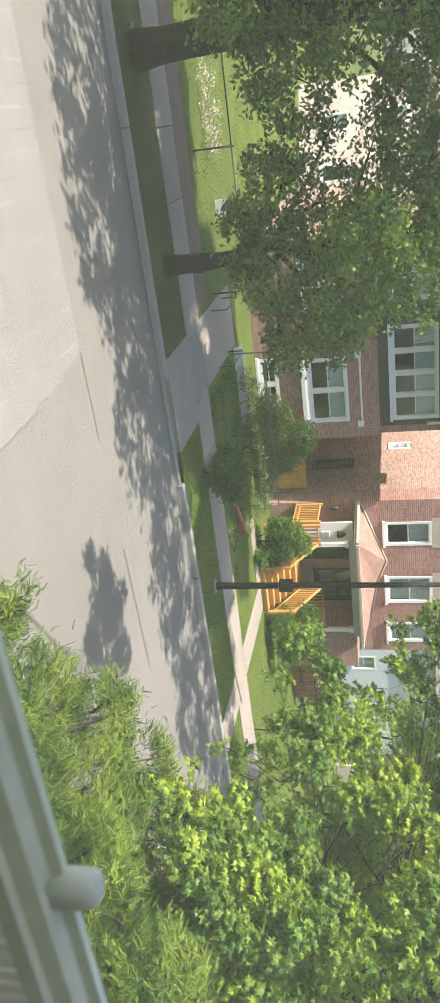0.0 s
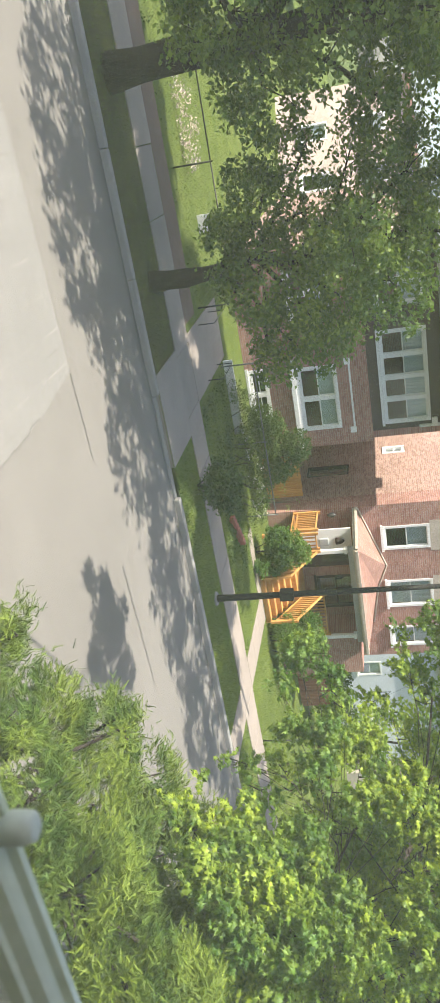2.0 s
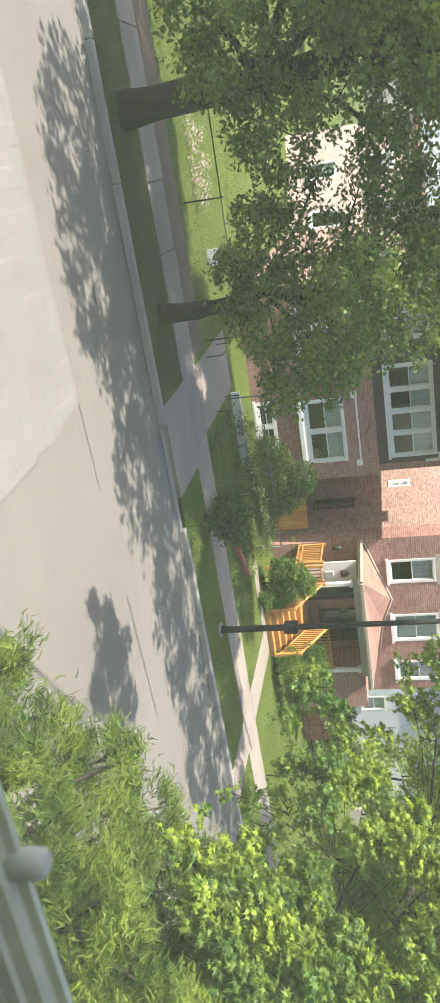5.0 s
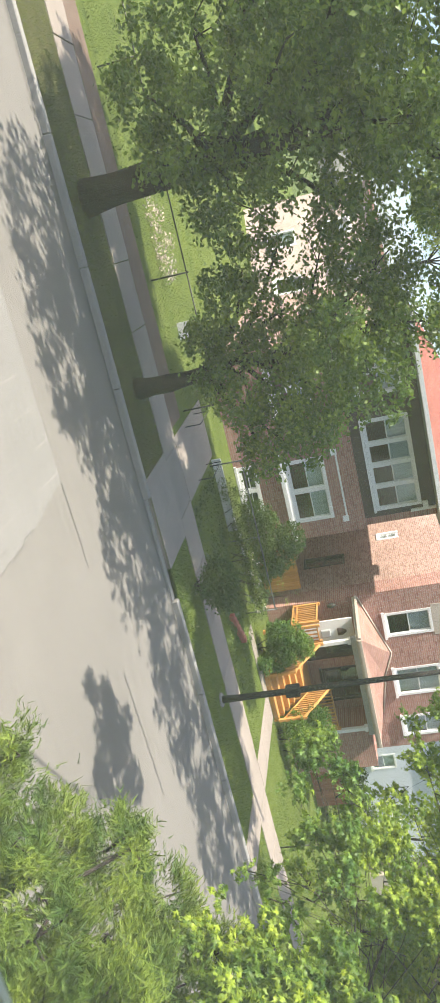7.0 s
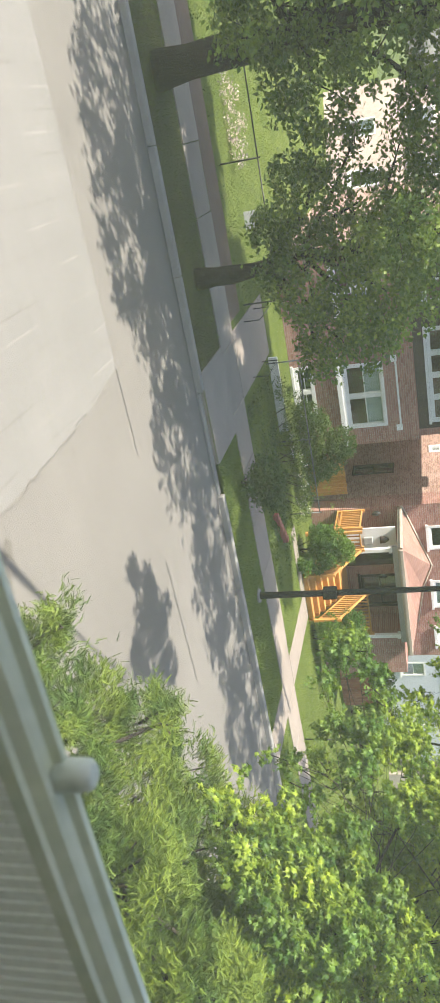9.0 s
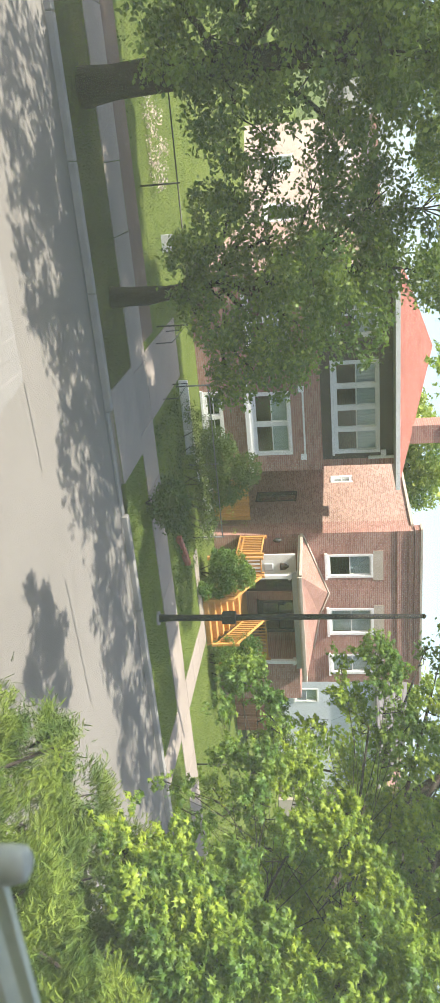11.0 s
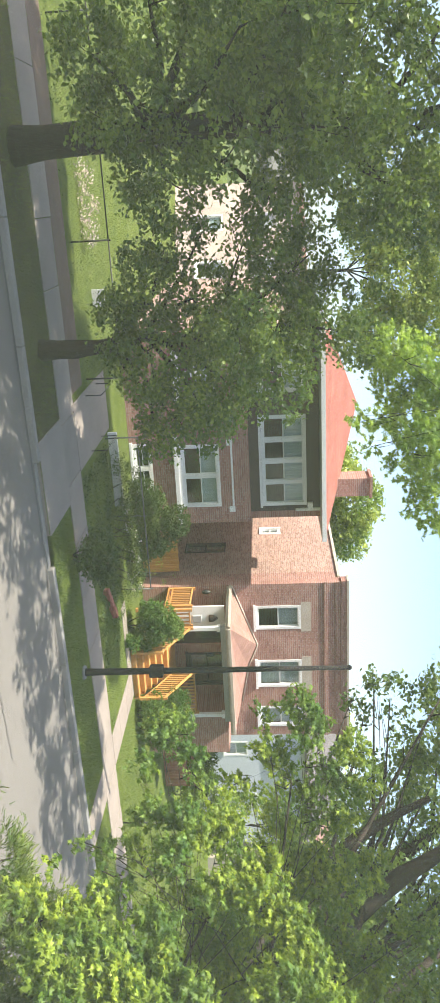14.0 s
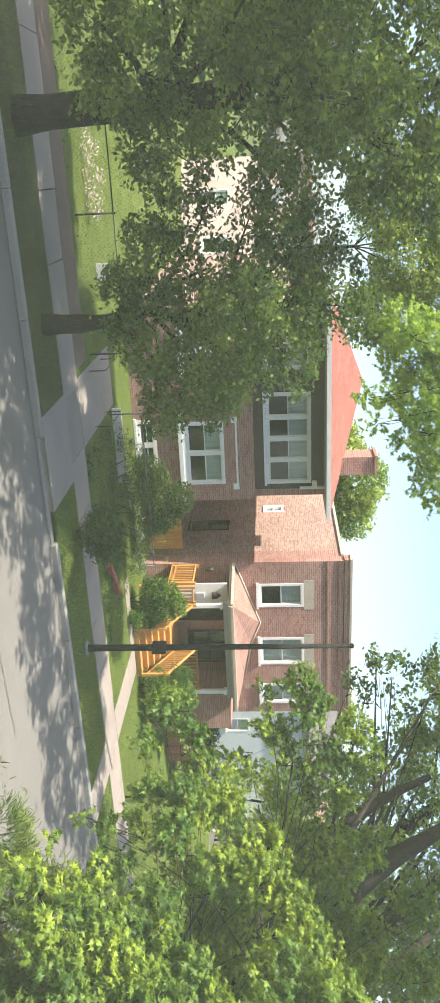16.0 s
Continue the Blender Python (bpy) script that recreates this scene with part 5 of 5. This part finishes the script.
piece("bough", limbs((1.2, 7.8, 8.0), (3.2, 8.1, 6.7), 0.03, LOBES_N, twig=0.004, wobble=0.04, seed=10, high=2), M_BARK, maple_n)
# drooping branch in the leaf colour brightened for sun
shoots("crown", [(x, y, z, r * 1.25) for x, y, z, r in LOBES_N], 720, 10, 0.15, 0.082, M_LEAF_SUNLIT, maple_n)
LOBES_C = [(2.75, 3.6, 1.85, 0.35), (3.2, 4.45, 1.85, 0.32), (3.0, 3.6, 2.2, 0.35), (3.7, 4.35, 2.2, 0.38), (4.4, 5.0, 2.3, 0.35), (3.4, 3.25, 2.6, 0.4), (4.2, 3.95, 2.55, 0.42), (4.75, 4.75, 2.65, 0.35),
           (3.8, 2.95, 2.95, 0.42), (4.5, 3.7, 3.0, 0.4), (4.2, 2.65, 3.2, 0.42), (4.45, 2.7, 3.45, 0.35), (3.5, 3.9, 1.4, 0.6), (4.4, 3.4, 1.8, 0.75), (2.7, 3.5, 1.2, 0.5), (5.1, 3.4, 3.2, 0.5), (4.9, 2.5, 2.7, 0.6), (5.2, 4.2, 2.4, 0.5)]
LOBES_C += [(2.85 + 0.31 * i, 4.3 - 0.75 * (i % 3), 2.22 + 0.16 * i + 0.12 * (i % 2), 0.16) for i in range(7)]
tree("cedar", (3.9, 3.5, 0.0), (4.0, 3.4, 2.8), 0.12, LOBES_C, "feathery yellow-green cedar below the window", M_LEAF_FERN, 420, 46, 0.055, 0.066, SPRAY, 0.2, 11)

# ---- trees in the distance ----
# their haze is in the pale leaf colour
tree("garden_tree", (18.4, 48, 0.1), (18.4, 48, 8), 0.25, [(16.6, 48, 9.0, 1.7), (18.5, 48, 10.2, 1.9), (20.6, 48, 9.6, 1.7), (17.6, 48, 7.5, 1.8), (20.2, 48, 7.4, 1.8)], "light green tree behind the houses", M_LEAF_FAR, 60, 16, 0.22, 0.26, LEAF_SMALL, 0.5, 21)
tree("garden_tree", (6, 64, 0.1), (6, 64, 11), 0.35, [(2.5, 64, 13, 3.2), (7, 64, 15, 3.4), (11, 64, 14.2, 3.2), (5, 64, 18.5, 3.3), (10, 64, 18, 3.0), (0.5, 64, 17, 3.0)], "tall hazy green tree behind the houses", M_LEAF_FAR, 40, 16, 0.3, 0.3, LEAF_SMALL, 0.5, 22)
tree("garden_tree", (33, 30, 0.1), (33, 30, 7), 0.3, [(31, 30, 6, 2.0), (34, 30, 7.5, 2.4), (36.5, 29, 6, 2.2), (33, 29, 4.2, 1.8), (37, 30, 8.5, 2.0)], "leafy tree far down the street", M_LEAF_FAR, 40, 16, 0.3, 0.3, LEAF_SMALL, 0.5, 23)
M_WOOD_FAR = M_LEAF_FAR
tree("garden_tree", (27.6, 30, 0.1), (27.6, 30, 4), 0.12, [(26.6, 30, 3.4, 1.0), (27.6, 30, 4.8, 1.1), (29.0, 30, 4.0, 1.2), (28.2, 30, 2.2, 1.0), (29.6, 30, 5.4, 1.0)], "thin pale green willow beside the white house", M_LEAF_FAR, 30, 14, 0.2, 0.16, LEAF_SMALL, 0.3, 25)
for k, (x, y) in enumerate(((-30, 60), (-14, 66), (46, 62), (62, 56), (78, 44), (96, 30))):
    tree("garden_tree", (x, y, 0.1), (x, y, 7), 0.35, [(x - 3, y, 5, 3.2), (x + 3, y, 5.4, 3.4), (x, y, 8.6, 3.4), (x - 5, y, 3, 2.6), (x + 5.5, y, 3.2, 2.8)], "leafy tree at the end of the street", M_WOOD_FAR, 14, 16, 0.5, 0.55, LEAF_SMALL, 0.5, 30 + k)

# ---- grass blades ----
def blades(name, x0, x1, y0, y1, n, label):
    c = np.stack([RNG.uniform(x0, x1, n), RNG.uniform(y0, y1, n), np.full(n, 0.105)], 1)
    return tagged(cloud_mesh(name, c, RNG.uniform(0.04, 0.09, n), *BLADE, M_BLADE, 2.5), label, "grass", kind="stuff")


blades("grass", -6, 4.55, 15.92, 17.8, 5000, "short parkway grass")
blades("grass", 6.75, 14.3, 15.92, 17.8, 11000, "short parkway grass")
blades("grass", 15.4, 24, 15.92, 17.8, 9000, "short parkway grass")
blades("grass", 15.4, 24, 19.2, 24.5, 16000, "sunny front lawn grass")
blades("grass", 6.5, 14.3, 19.2, 24.0, 14000, "front yard grass")
blades("grass", -6, 4.4, 21.2, 30, 16000, "sunny lawn grass behind the fence")

# ---- the window that the view is taken from ----
WY = 0.155
own = thing("own_wall", (0, 0.1, 0), "plain plastered wall round the window", "wall", kind="structure")
bm = bmesh.new()
wall_cells(bm, -4, 5, 0, 8, [(-1.0, 1.4, 4.1, 6.0)], 0.06, 0.132)
piece("wall", bm, M_PLASTER, own)
room = thing("room", (0, -2, 3.3), "plain room behind the window", "room", kind="structure")
for a in (-4.2, 5.0):
    bm = bmesh.new()
    # unseen opening in the left wall, added so sun brightens the rail
    wall_cells(bm, -4.2, 0.058, 3.2, 6.4, [(-3.2, -0.6, 3.9, 5.9)] if a < 0 else [], a, a + 0.2, "y")
    piece("wall", bm, M_PLASTER, room)
bm = bmesh.new()
bx(bm, -3.998, 4.998, -4.2, -4.0, 3.2, 6.4)
piece("wall", bm, M_PLASTER, room)
bm = bmesh.new()
bx(bm, -4.2, 5.2, -4.2, 0.058, 3.1, 3.198)
piece("floor", bm, M_PLASTER, room)
bm = bmesh.new()
bx(bm, -4.2, 5.2, -4.2, 0.058, 6.402, 6.5)
tagged(part("ceiling", bm, M_PLASTER), "plain plaster ceiling", "ceiling", kind="structure")

win = thing("window_1", (0.2, WY, 4.7), "grey-green aluminium window with insect screen below", "window", kind="structure")
RZ = 4.722
bm = bmesh.new()
# stepped rail section, swept along the window
prof = [(0.174, -0.012), (0.174, -0.001), (0.172, 0.001), (0.169, 0.001), (0.168, -0.002), (0.165, -0.003), (0.163, -0.001), (0.161, -0.002), (0.159, -0.006), (0.157, -0.007), (0.157, -0.012)]
rings = [[bm.verts.new((x, y, RZ + z)) for y, z in prof] for x in (-1.0, 1.4)]
for i in range(len(prof)):
    j = (i + 1) % len(prof)
    bm.faces.new((rings[0][i], rings[0][j], rings[1][j], rings[1][i]))
bm.faces.new(rings[0])
bm.faces.new(rings[1][::-1])
piece("rail", bm, M_RAIL, win, "ribbed grey-green metal rail")
bm = bmesh.new()
tube(bm, [(0.206, 0.169, RZ - 0.004), (0.206, 0.1695, RZ + 0.005), (0.206, 0.170, RZ + 0.0085), (0.206, 0.170, RZ + 0.0095)], [0.0052, 0.0052, 0.0046, 0.003], 20)
piece("latch", bm, M_LATCH, win, "cloudy round plastic latch")
bm = bmesh.new()
s = 0.0058
y0 = 0.164
for i in range(171):
    x = -0.10 + i * s
    bx(bm, x - 0.0021, x + 0.0021, y0, y0 + 0.001, RZ - 0.34, RZ - 0.0121)
for j in range(58):
    z = RZ - 0.015 - j * 0.0056
    bx(bm, -0.10, 0.89, y0 + 0.0012, y0 + 0.0022, z - 0.0019, z + 0.0019)
o = piece("screen", bm, M_SCREEN, win, "grey insect screen")
o["kind"] = "stuff"
bm = bmesh.new()
for a, b in ((-1.0, -0.955), (1.355, 1.4)):
    bx(bm, a, b, 0.12, 0.19, 4.1, RZ - 0.0125)
bx(bm, -0.95, 1.35, 0.13, 0.18, 4.1, 4.14)
piece("screen_frame", bm, M_RAIL, win)

# the dusty pane between the room and the metal storm window
M_DUST, n, l, b = shader("dusty_glass")
n.remove(b)
clear = n.new("ShaderNodeBsdfTransparent")
last = clear.outputs[0]
film_, mixer = n.new("ShaderNodeBsdfTranslucent"), n.new("ShaderNodeMixShader")
film_.inputs["Color"].default_value = (0.95, 0.93, 0.66, 1)
v = coords(n, l)
dust = noise_tex(n, l, v, 5, 3)
amount = n.new("ShaderNodeMapRange")
amount.inputs["To Min"].default_value, amount.inputs["To Max"].default_value = 0.06, 0.085
l.new(dust, amount.inputs["Value"])
l.new(amount.outputs[0], mixer.inputs[0])
l.new(last, mixer.inputs[1])
l.new(film_.outputs[0], mixer.inputs[2])
l.new(mixer.outputs[0], n["Material Output"].inputs["Surface"])
bm = bmesh.new()
bx(bm, -1.0, 1.4, 0.112, 0.115, 4.1, 6.0)
piece("pane", bm, M_DUST, win, "dusty window pane")
